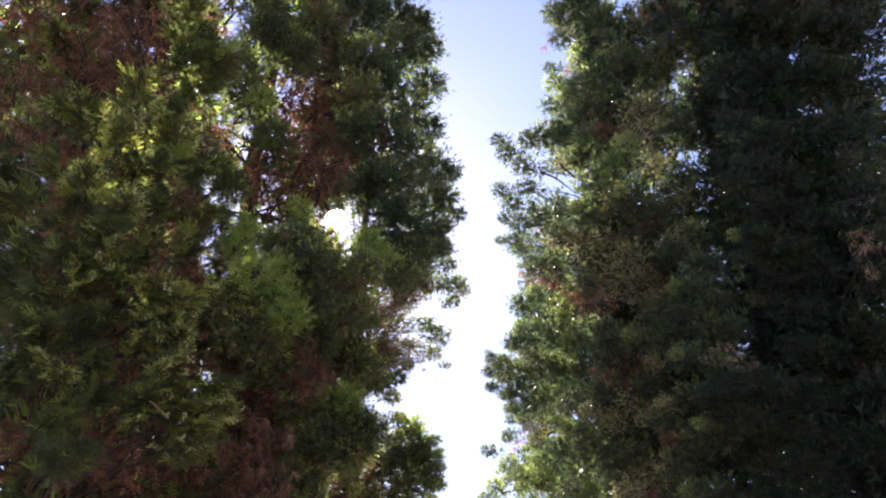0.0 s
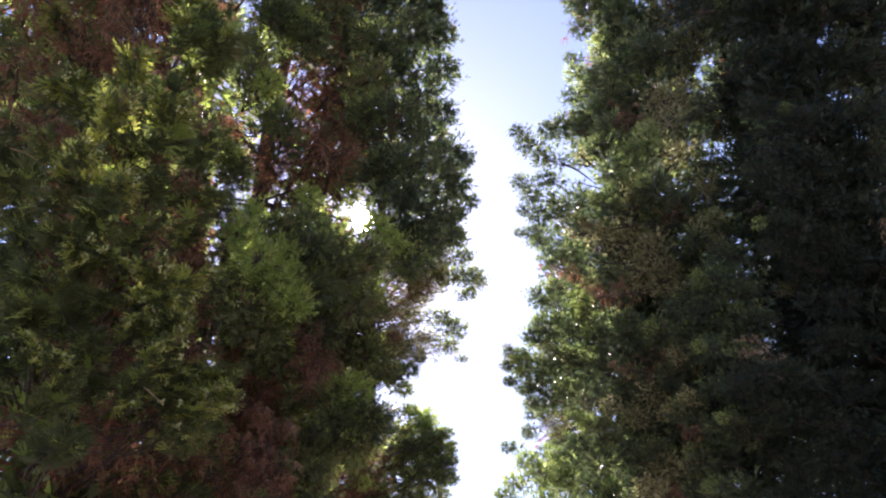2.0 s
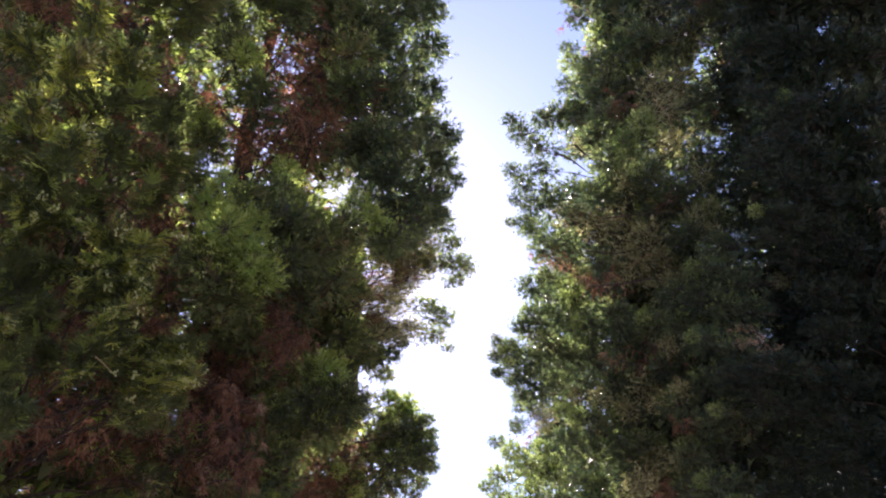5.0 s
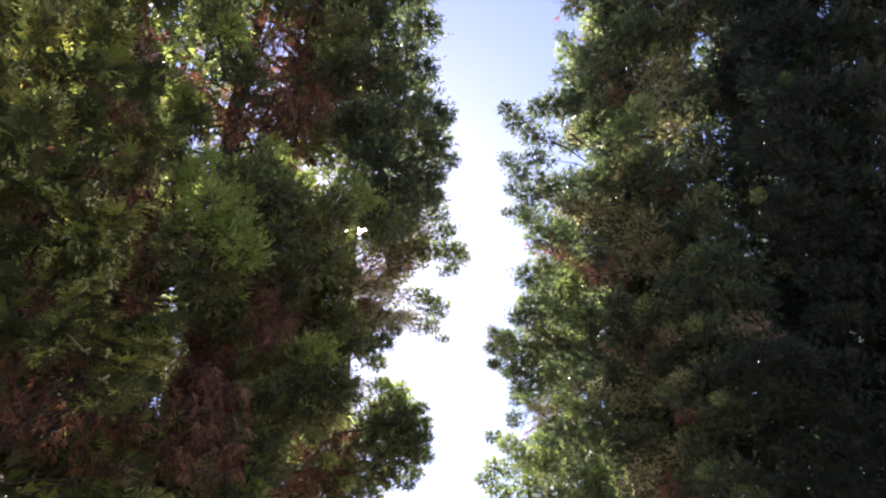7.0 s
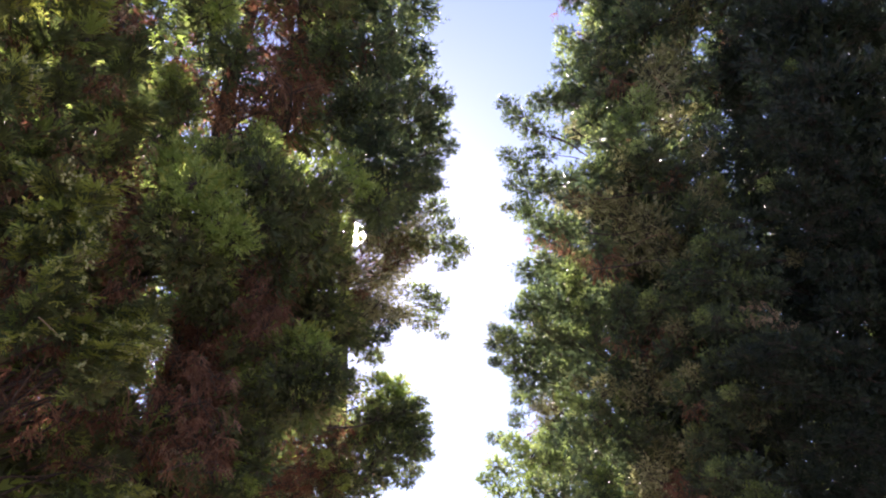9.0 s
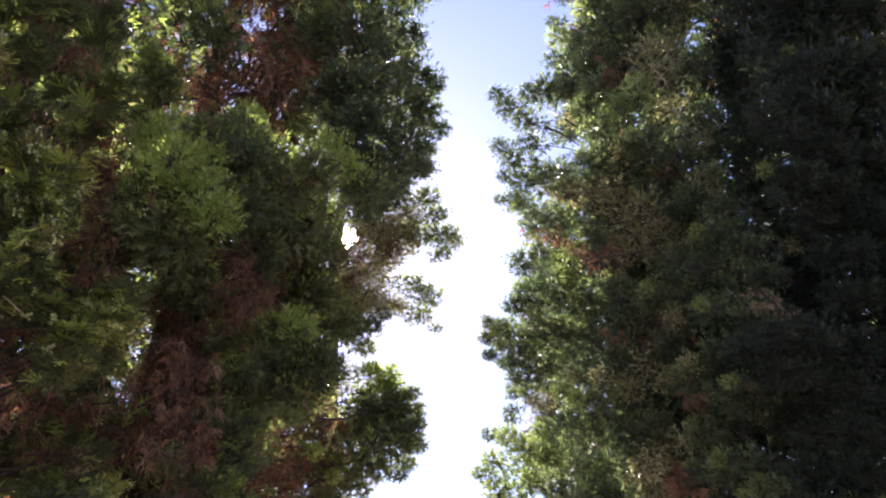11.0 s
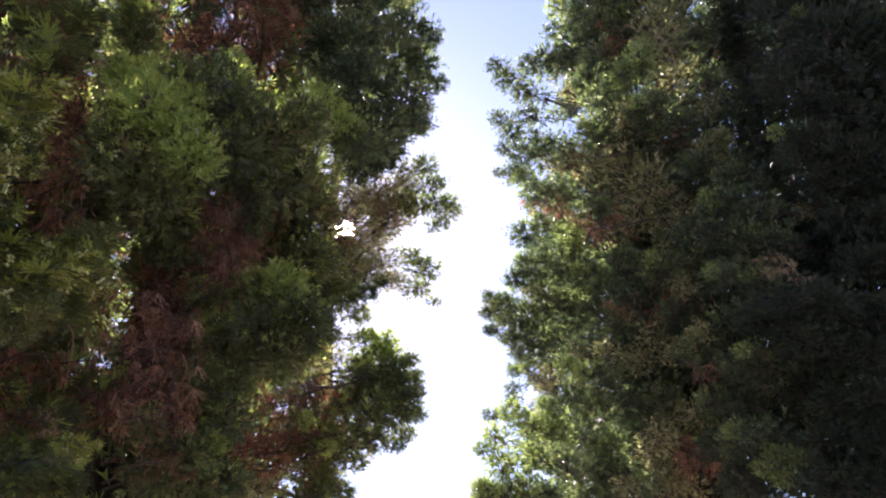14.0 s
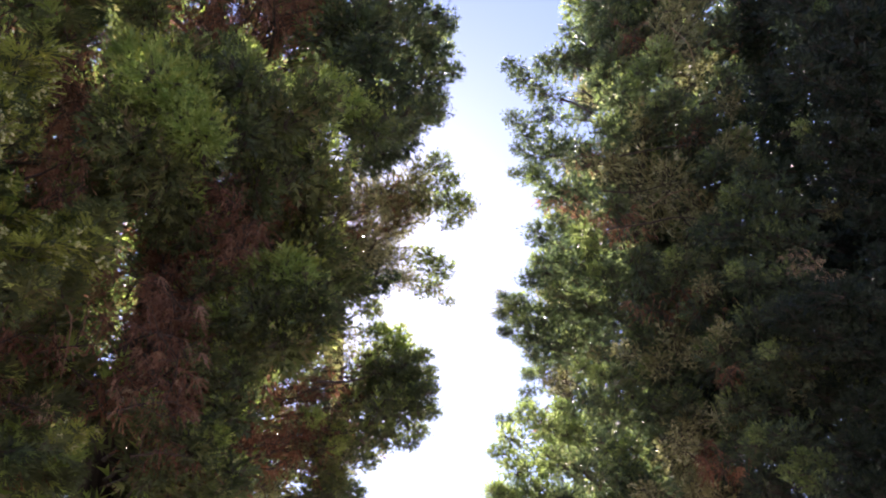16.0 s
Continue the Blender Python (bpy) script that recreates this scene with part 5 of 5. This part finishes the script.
# deep low boughs of the near west tree
sprays(near_west, 351, [
    ("g", 0.7, 2.5, 6.6, 1.11), ("g", 1.4, 2.5, 5.4, 0.96), ("g", 0.8, 2.5, 5.7, 1.06), ("g", 0.1, 2.5, 7.4, 1.15), ("g", 0.8, 2.5, 7.3, 1.06), ("b", 0.6, 2.0, 7.7, 0.95),
    ("g", 1.0, 2.5, 5.1, 0.94), ("g", 0.0, 2.5, 9.1, 1.14), ("g", 0.1, 2.5, 10.0, 1.09), ("g", -0.4, 2.0, 10.7, 1.09), ("g", -0.4, 1.5, 12.2, 1.13), ("g", -0.8, 1.0, 13.0, 1.23),
    ("g", 0.4, 2.0, 12.0, 1.15), ("g", 0.7, 2.3, 10.9, 1.12)])
# lowest boughs of the near west tree
sprays(near_west, 352, [
    ("m", 2.2, 0.3, 5.2, 0.68), ("b", 2.1, 0.5, 5.7, 0.59), ("m", 2.1, 0.3, 4.8, 0.66), ("m", 2.4, 0.7, 4.6, 0.62), ("b", 2.2, 0.5, 4.4, 0.66), ("m", 2.2, 1.1, 5.7, 0.41)])
# thin and deep boughs low in the broad east tree
sprays(broad_east, 353, [
    ("o", -3.4, -0.1, 11.1, 1.12), ("e", -2.9, 0.4, 11.7, 0.99), ("e", -2.3, 0.9, 12.5, 1.03), ("o", -2.4, -0.6, 11.6, 0.79), ("e", 2.8, -1.6, 9.9, 1.74), ("e", 3.0, -1.6, 9.1, 1.70),
    ("e", 3.3, -2.1, 9.8, 1.70), ("e", 2.9, -1.6, 8.2, 1.66), ("e", 2.2, -1.6, 8.2, 1.66), ("e", 3.3, -2.6, 8.4, 1.73), ("e", 2.7, -2.6, 7.2, 1.67), ("e", 0.0, -0.1, 7.9, 1.75),
    ("e", -1.0, -0.1, 7.7, 1.74), ("e", -0.9, -0.1, 9.5, 1.83), ("e", 0.1, -0.1, 11.5, 1.93), ("e", -1.2, 0.4, 11.4, 1.80), ("e", 1.4, -1.6, 7.2, 1.61), ("e", 0.5, 0.4, 9.7, 1.72),
    ("e", -4.3, -1.1, 12.6, 1.12), ("e", -4.1, -1.1, 11.8, 0.94), ("e", -3.6, -1.1, 12.5, 1.43)])
# thin boughs behind the low end of the tall west tree
sprays(tall_west, 354, [
    ("o", 3.7, 1.2, 8.3, 0.75), ("b", 3.6, 1.2, 7.8, 0.84), ("g", 3.8, 1.2, 7.4, 0.82), ("o", 3.6, 1.2, 6.9, 0.91), ("o", 3.3, 1.2, 8.0, 0.84), ("g", 4.1, 0.9, 7.5, 0.61),
    ("b", 3.8, 1.3, 6.5, 0.90), ("b", 4.1, 1.0, 6.7, 0.69)])
# inner boughs of the broad east tree
sprays(broad_east, 355, [
    ("e", -0.8, -0.6, 13.5, 1.83), ("e", -0.4, 0.4, 14.5, 1.94), ("e", -1.0, -0.1, 15.2, 1.94), ("e", -1.3, -0.1, 17.7, 2.05), ("e", -0.4, 0.4, 16.7, 2.04), ("e", 0.2, -0.1, 15.4, 1.95),
    ("e", 1.3, -0.1, 18.9, 2.10), ("e", -0.2, 0.4, 19.4, 2.16)])
# boughs at the back of the dark east tree
sprays(dark_east, 356, [
    ("k", 0.6, 2.3, 11.2, 1.87), ("k", 0.1, 2.3, 9.9, 1.81), ("k", 4.0, 2.3, 22.2, 2.60), ("k", 2.4, 2.3, 18.3, 2.40), ("k", 3.9, 2.3, 24.9, 2.74), ("k", 0.7, 2.3, 15.0, 2.05),
    ("k", 0.9, 1.8, 12.7, 1.91)])
# high inner boughs of the near west tree
sprays(near_west, 357, [
    ("b", -0.8, -0.5, 14.9, 1.48), ("b", -0.8, 0.0, 16.3, 1.71), ("b", -1.4, -0.5, 14.8, 1.59), ("b", -1.2, -0.5, 16.7, 1.82), ("b", 0.2, -0.5, 14.9, 1.35), ("g", -2.3, -0.5, 16.9, 1.84),
    ("g", -0.2, 0.0, 17.1, 1.75)])
# withered and yellowing boughs low at the end of the tall west tree
sprays(tall_west, 358, [
    ("b", 2.9, -0.3, 6.6, 0.78), ("b", 3.3, 0.0, 6.2, 0.78), ("b", 2.8, -0.3, 5.9, 0.75), ("b", 3.6, 0.2, 7.1, 0.64), ("b", 3.1, 0.2, 5.7, 0.77), ("y", 3.4, -0.1, 6.5, 0.43),
    ("y", 2.8, -0.5, 6.5, 0.37), ("y", 3.7, 0.3, 6.2, 0.44), ("o", 3.8, 0.5, 6.9, 0.55), ("w", 2.6, -0.4, 6.7, 0.31)])
# outermost boughs over the walk
sprays(broad_east, 359, [
    ("e", -4.8, -1.6, 12.3, 0.56), ("e", -4.7, -1.6, 12.8, 0.57), ("e", -4.8, -1.6, 11.8, 0.46), ("f", -4.5, -2.0, 12.4, 0.68), ("e", -4.0, 0.4, 11.5, 0.66), ("e", -4.1, 0.4, 11.0, 0.65),
    ("e", -3.7, -0.1, 11.6, 0.81)])
# deep boughs of the near west tree
sprays(near_west, 360, [
    ("g", -3.2, 0.5, 13.2, 1.62), ("b", -2.3, 0.5, 12.2, 1.45), ("g", -2.7, 0.5, 11.3, 1.41), ("g", -2.3, 1.0, 10.8, 1.42), ("g", -2.1, 0.5, 9.6, 1.32), ("g", -2.1, 0.5, 13.3, 1.50),
    ("g", -0.9, 0.5, 7.3, 1.31), ("b", -1.5, 0.5, 7.9, 1.24), ("g", -1.2, 0.5, 6.6, 1.17), ("g", -0.6, 1.0, 6.6, 1.21), ("g", -1.7, 1.0, 12.0, 1.47), ("b", -1.1, 0.5, 12.5, 1.34),
    ("g", -0.6, 1.0, 11.0, 1.42), ("g", -0.3, 1.0, 12.1, 1.48), ("g", -1.3, 1.0, 9.4, 1.35), ("g", -0.4, 1.3, 9.3, 1.36), ("g", 0.4, 1.5, 8.1, 1.32), ("g", -3.6, 0.5, 14.8, 1.71),
    ("g", -2.9, 0.5, 15.7, 1.76), ("b", -1.2, 0.3, 14.0, 1.52), ("g", -0.4, 1.0, 13.6, 1.42), ("g", -0.2, 1.3, 7.6, 1.28)])
# deep boughs of the tall west tree
sprays(tall_west, 361, [
    ("g", -0.7, -0.3, 8.5, 1.48), ("g", -1.1, -0.3, 9.6, 1.54), ("b", 0.0, -0.3, 8.0, 1.45), ("g", -1.1, 0.2, 11.4, 1.52), ("g", 0.3, 0.2, 9.6, 1.57), ("b", -0.2, -0.8, 9.4, 1.24),
    ("g", 0.8, 0.2, 8.0, 1.48), ("g", -0.3, -0.3, 7.0, 1.41), ("g", 0.6, -0.3, 6.8, 1.39), ("g", 1.3, 0.2, 9.6, 1.43)])
# deepest boughs of the tall west tree
sprays(tall_west, 362, [
    ("g", -0.7, 0.2, 10.5, 1.38), ("g", -0.4, 0.5, 9.9, 1.37), ("g", -0.7, 0.7, 8.7, 1.33), ("g", 0.6, 0.7, 8.7, 1.32), ("g", 0.8, 0.7, 7.8, 1.28), ("g", -0.2, 0.9, 8.0, 1.30),
    ("g", 0.4, 0.7, 7.1, 1.24), ("g", -0.8, 0.2, 11.2, 1.30), ("b", 0.4, -0.1, 8.7, 1.16), ("g", 1.0, 0.7, 9.7, 1.37), ("g", 0.9, 0.2, 10.6, 1.27), ("g", -1.3, 0.7, 9.7, 1.15)])
# small dry sprays on the broad east tree
sprays(broad_east, 363, [
    ("o", -1.3, -3.0, 10.1, 1.10), ("o", -0.2, -4.7, 9.9, 0.89), ("o", -1.2, -3.2, 8.0, 1.03), ("o", -2.1, -3.2, 7.0, 0.99), ("o", -0.2, -4.4, 11.3, 0.81), ("o", -2.0, -2.8, 10.5, 0.99)])
# outer boughs of the dark east tree
sprays(dark_east, 364, [
    ("k", 1.6, 0.3, 14.6, 2.24), ("k", 2.1, 0.3, 15.3, 2.28), ("k", 2.2, 1.8, 15.0, 2.38), ("k", 2.3, 1.3, 14.3, 2.31), ("k", 1.7, -0.7, 14.1, 2.30)])
# outer boughs of the near west tree
sprays(near_west, 365, [
    ("g", -1.4, -0.5, 8.8, 1.11), ("g", -1.5, 0.0, 8.6, 1.14), ("m", -0.0, -2.5, 7.8, 0.77)])
# thin ends over the walk
sprays(broad_east, 366, [
    ("o", -4.9, -1.4, 12.5, 0.47), ("o", -4.8, -1.4, 13.1, 0.48), ("o", -3.6, -0.6, 10.8, 0.68), ("o", -3.4, -0.6, 10.5, 0.62), ("f", -3.8, -0.8, 11.0, 0.46)])
# withered twigs about the low sun
sprays(slender_west, 367, [
    ("b", 0.8, -1.5, 13.9, 0.59), ("b", 1.4, -1.5, 14.3, 0.66), ("b", 0.5, -1.2, 13.6, 0.60), ("b", 1.1, -1.0, 13.3, 0.60), ("b", 1.7, -1.5, 13.5, 0.65), ("b", 0.2, -1.5, 14.1, 0.60)])
# withered boughs high in the near west tree
sprays(near_west, 368, [
    ("b", 0.8, -2.7, 12.5, 1.03), ("b", 1.4, -2.5, 12.3, 0.82), ("b", 0.0, -2.7, 12.4, 0.92), ("b", 0.7, -2.5, 13.5, 1.08), ("b", -0.5, -2.6, 12.5, 0.83)])
# withered inner boughs beside the near west tree's green ends
sprays(near_west, 369, [
    ("b", 2.1, -1.0, 8.9, 0.55), ("b", 2.2, -0.9, 8.4, 0.54), ("b", 2.3, -0.7, 7.9, 0.53), ("w", 2.5, 0.0, 4.9, 0.24), ("w", 2.5, 0.0, 5.1, 0.21)])
# withered boughs hanging in the tall west tree
sprays(tall_west, 370, [
    ("b", 2.8, -3.8, 7.8, 0.64), ("b", 2.9, -3.3, 7.5, 0.73), ("b", 2.7, -3.3, 6.9, 0.71), ("b", 1.4, -2.3, 13.7, 1.13), ("b", 2.1, -2.3, 13.3, 1.12), ("b", 2.5, -2.3, 13.8, 0.91),
    ("b", 1.7, -3.3, 11.8, 0.70), ("b", 1.9, -3.8, 6.5, 0.74), ("b", 2.3, -3.5, 6.3, 0.75), ("b", 2.1, -3.7, 5.8, 0.79), ("b", 2.4, -3.3, 5.6, 0.81), ("b", 2.3, -3.5, 5.1, 0.77),
    ("b", 1.9, -3.8, 6.0, 0.58), ("w", 2.0, -3.6, 5.3, 0.24)])
# withered boughs low in the near west tree
sprays(near_west, 371, [
    ("b", 1.6, -0.7, 9.3, 0.66), ("b", 1.9, -0.5, 9.1, 0.67), ("b", 1.7, -0.5, 8.7, 0.65), ("b", 2.2, -0.5, 8.5, 0.57), ("b", 2.6, -0.5, 6.1, 0.43), ("b", 2.7, -0.3, 6.4, 0.38)])
# withered boughs low in the tall west tree
sprays(tall_west, 372, [
    ("b", 2.4, -3.1, 8.3, 0.62), ("b", 2.7, -3.0, 8.1, 0.69), ("b", 2.6, -2.9, 7.8, 0.69), ("b", 2.0, -3.3, 6.9, 0.63), ("b", 2.3, -3.3, 6.4, 0.75), ("b", 2.2, -3.3, 6.0, 0.66),
    ("b", 2.4, -3.1, 5.9, 0.67), ("b", 2.2, -3.3, 5.5, 0.64), ("b", 2.4, -3.1, 5.1, 0.70), ("b", 2.4, -3.1, 4.7, 0.68), ("g", 3.9, -0.3, 9.6, 0.49)])
# deep boughs high in the near west tree
sprays(near_west, 373, [
    ("b", -2.3, 2.0, 15.5, 1.62), ("g", -1.4, 2.0, 15.9, 1.63), ("b", -0.3, 2.0, 15.4, 1.61), ("g", 0.0, 2.5, 16.6, 1.71), ("b", -1.8, 2.0, 13.7, 1.52), ("g", -0.7, 2.3, 14.2, 1.44),
    ("b", -2.0, 3.0, 15.9, 1.71), ("g", -0.2, 2.7, 15.1, 1.39), ("b", -1.2, 1.5, 12.0, 1.28)])
# withered boughs between the green clumps of the tall west tree
sprays(tall_west, 374, [
    ("b", 2.6, -4.0, 7.7, 0.57), ("b", 2.9, -3.9, 7.5, 0.57), ("b", 2.6, -3.8, 7.3, 0.57), ("b", 3.1, -3.7, 7.3, 0.57), ("b", 2.9, -3.7, 7.0, 0.56)])
# withered twigs low before the sun
sprays(tall_west, 375, [
    ("b", 4.0, -1.3, 9.8, 0.46), ("o", 3.9, -1.1, 9.8, 0.51)])
# withered twigs lowest before the sun
sprays(tall_west, 376, [
    ("b", 4.1, -1.3, 9.2, 0.43), ("o", 4.1, -0.8, 9.6, 0.49)])
# deepest boughs between the two east trees, their shade put into the dark foliage
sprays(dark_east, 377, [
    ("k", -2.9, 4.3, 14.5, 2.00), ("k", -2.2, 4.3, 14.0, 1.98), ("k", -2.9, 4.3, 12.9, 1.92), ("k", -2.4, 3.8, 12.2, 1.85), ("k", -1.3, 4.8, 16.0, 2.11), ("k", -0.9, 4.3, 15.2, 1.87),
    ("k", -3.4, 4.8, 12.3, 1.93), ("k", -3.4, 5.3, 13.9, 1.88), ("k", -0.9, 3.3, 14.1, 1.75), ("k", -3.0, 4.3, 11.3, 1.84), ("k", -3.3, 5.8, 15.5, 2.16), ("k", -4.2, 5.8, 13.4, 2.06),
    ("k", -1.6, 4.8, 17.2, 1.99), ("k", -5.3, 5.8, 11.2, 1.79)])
# boughs of the tall west tree over the sunlit gap
sprays(tall_west, 378, [
    ("e", 4.7, -0.8, 11.9, 0.96), ("e", 5.0, -0.8, 12.4, 0.87), ("e", 4.7, -0.3, 11.9, 0.77), ("e", 4.3, -0.3, 11.8, 0.98), ("e", 5.3, -0.8, 12.2, 0.54), ("e", 4.0, 0.2, 11.9, 0.79),
    ("e", 5.4, -0.8, 12.7, 0.48)])
# small green sprays over the withered boughs
sprays(tall_west, 379, [
    ("g", 2.6, -3.3, 7.0, 0.61), ("g", 3.0, -2.8, 5.9, 0.60), ("g", 2.2, -3.3, 5.2, 0.56)])
# fresh ends of the near west tree
sprays(near_west, 380, [
    ("n", 2.3, -1.9, 7.9, 0.43), ("n", 2.5, -1.9, 7.5, 0.36), ("n", 2.5, -1.9, 7.1, 0.35), ("n", 2.7, -1.5, 6.1, 0.39), ("n", 2.8, -1.3, 6.1, 0.34), ("n", 2.8, -1.5, 5.6, 0.38),
    ("n", 2.7, -1.1, 6.6, 0.30)])
# ends of the tall west tree before the low sky
sprays(tall_west, 381, [
    ("g", 3.8, 0.2, 9.1, 0.83), ("e", 3.9, 0.7, 9.9, 0.71), ("e", 4.2, 0.7, 9.4, 0.65), ("e", 3.5, 0.2, 9.7, 0.74), ("e", 4.1, 0.7, 10.0, 0.49), ("o", 3.8, 0.7, 8.4, 0.62),
    ("g", 4.1, 0.7, 8.9, 0.53), ("e", 4.4, 1.1, 9.9, 0.41)])
# deep low boughs at the edge of the near west tree
sprays(near_west, 382, [
    ("g", 0.0, 1.5, 6.0, 1.14), ("g", 0.5, 1.5, 5.5, 1.11), ("b", 0.0, 2.0, 5.5, 1.06), ("g", -0.2, 1.5, 6.8, 1.09), ("g", 0.4, 2.0, 6.0, 1.09)])
# deep boughs beside the broad tree, coloured dark like the shade there
sprays(dark_east, 383, [
    ("k", -0.3, 2.8, 13.9, 1.74), ("k", -0.7, 3.8, 15.4, 1.88), ("k", -1.0, 2.8, 12.8, 1.69), ("k", -0.5, 1.8, 10.5, 1.66)])
# highest boughs of the near west tree, added above the view to shade those below
sprays(near_west, 384, [
    ("m", -1.8, -2.9, 15.2, 1.69), ("m", -0.9, -2.9, 15.4, 1.70), ("m", 0.1, -2.7, 15.5, 1.73), ("m", 1.0, -2.5, 15.8, 1.76), ("b", -2.0, -2.0, 16.1, 1.58), ("g", -2.4, -2.5, 17.4, 1.86),
    ("g", -1.0, -2.5, 17.6, 1.87), ("g", 0.2, -2.1, 18.2, 1.94)])
# highest boughs of the tall west tree, likewise unseen and added for their shade
sprays(tall_west, 385, [
    ("g", 0.2, -4.8, 17.9, 1.89), ("g", 1.0, -4.1, 18.8, 2.00), ("g", 2.0, -3.3, 20.2, 2.15), ("g", 3.1, -2.8, 20.9, 2.07), ("e", 4.0, -2.3, 21.3, 1.97), ("g", 0.3, -4.3, 20.8, 2.24),
    ("g", 1.5, -3.5, 22.3, 2.41), ("g", 3.0, -2.7, 23.5, 2.38)])
# highest boughs of the dark east tree, unseen, added to keep sky light off it
sprays(dark_east, 386, [
    ("k", -0.0, -0.9, 28.2, 3.53), ("k", 1.5, -1.3, 27.6, 3.45), ("k", 3.0, -1.5, 27.3, 3.41), ("k", 4.7, -1.5, 27.3, 3.41), ("k", 1.5, -1.3, 31.4, 3.92), ("k", 3.6, -1.5, 31.0, 3.88),
    ("k", 5.9, -1.5, 31.0, 3.88)])
# highest boughs of the broad east tree, unseen, added to keep sky light off it
sprays(broad_east, 387, [
    ("e", 1.1, -0.6, 34.8, 3.62), ("e", 2.5, -2.1, 33.1, 3.67), ("e", 3.9, -3.1, 31.7, 3.51), ("e", 5.1, -4.1, 30.3, 3.35)])
# deep boughs high in the dark east tree
sprays(dark_east, 388, [
    ("k", 3.8, 2.3, 29.9, 3.45), ("k", 5.8, 2.3, 29.9, 3.45), ("k", 7.5, 2.3, 29.9, 3.45), ("k", 2.4, 2.3, 29.0, 3.40), ("k", 4.5, 2.8, 29.0, 3.44), ("k", 6.7, 2.8, 29.0, 3.44),
    ("k", 1.7, 3.3, 30.1, 3.54), ("k", 4.5, 0.3, 27.0, 3.12), ("k", 5.8, 0.3, 26.6, 3.10), ("k", 3.4, 0.3, 27.7, 3.16)])
# deep low boughs between the east trees, shade again put into their colour
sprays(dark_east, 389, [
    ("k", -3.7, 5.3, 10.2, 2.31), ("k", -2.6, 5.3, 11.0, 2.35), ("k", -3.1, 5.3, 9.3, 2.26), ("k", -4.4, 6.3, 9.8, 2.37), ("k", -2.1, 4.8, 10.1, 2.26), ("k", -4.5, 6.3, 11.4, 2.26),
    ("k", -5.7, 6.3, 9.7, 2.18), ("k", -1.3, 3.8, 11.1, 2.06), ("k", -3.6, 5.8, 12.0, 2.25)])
# bare branches that show between the boughs
bare_limb(tall_west, 0.050, BARK, (-0.43, -0.80, 15.56), (0.37, -1.00, 14.53), (1.29, -1.30, 13.94), (2.35, -1.70, 13.32))
bare_limb(tall_west, 0.060, BARK, (-0.22, -2.50, 11.56), (-0.13, -2.10, 12.67), (0.34, -1.70, 13.44), (1.27, -1.50, 13.62))
bare_limb(tall_west, 0.045, BARK, (-0.08, -2.30, 12.18), (0.82, -2.10, 12.08), (1.80, -1.90, 12.28))
bare_limb(tall_west, 0.040, BARK, (0.03, -3.10, 11.77), (1.07, -2.90, 11.58), (1.97, -2.50, 12.26), (2.87, -2.30, 12.86))
bare_limb(tall_west, 0.030, BARK, (3.43, -0.30, 7.02), (3.92, -0.20, 7.05), (4.45, 0.00, 7.33))
bare_limb(broad_east, 0.060, BARK, (-2.35, -1.00, 21.05), (-1.80, -1.00, 20.75), (-1.18, -1.30, 19.77))
bare_limb(broad_east, 0.050, BARK, (-1.56, -1.10, 21.32), (-1.11, -1.40, 20.46), (-0.48, -2.10, 19.60))
bare_limb(broad_east, 0.035, BARK, (-2.01, -3.40, 13.72), (-0.99, -3.60, 13.72), (-0.25, -3.70, 13.81), (0.57, -3.80, 13.56))
bare_limb(broad_east, 0.030, BARK, (-1.98, -3.30, 15.09), (-1.11, -3.50, 14.84), (-0.07, -3.80, 14.95))
bare_limb(broad_east, 0.030, BARK, (-1.38, -3.40, 16.22), (-0.35, -3.80, 16.10), (0.82, -4.30, 15.81))
bare_limb(broad_east, 0.022, BLEACHED, (-0.86, -3.40, 14.38), (-0.23, -3.60, 14.68), (0.24, -3.80, 14.60), (0.38, -3.80, 14.12))
bare_limb(broad_east, 0.022, BLEACHED, (0.65, -4.20, 20.60), (0.99, -4.30, 19.70), (0.98, -4.30, 18.72))
bare_limb(near_west, 0.012, BLEACHED, (0.19, -3.60, 9.13), (0.47, -3.60, 9.02), (0.66, -3.50, 8.91))
bare_limb(near_west, 0.012, BLEACHED, (2.38, -2.30, 5.96), (2.60, -2.40, 5.78), (2.73, -2.40, 5.67))
bare_limb(near_west, 0.015, BLEACHED, (2.38, -0.30, 6.29), (2.66, -0.30, 5.99), (2.67, -0.20, 5.63), (2.64, -0.10, 5.34))
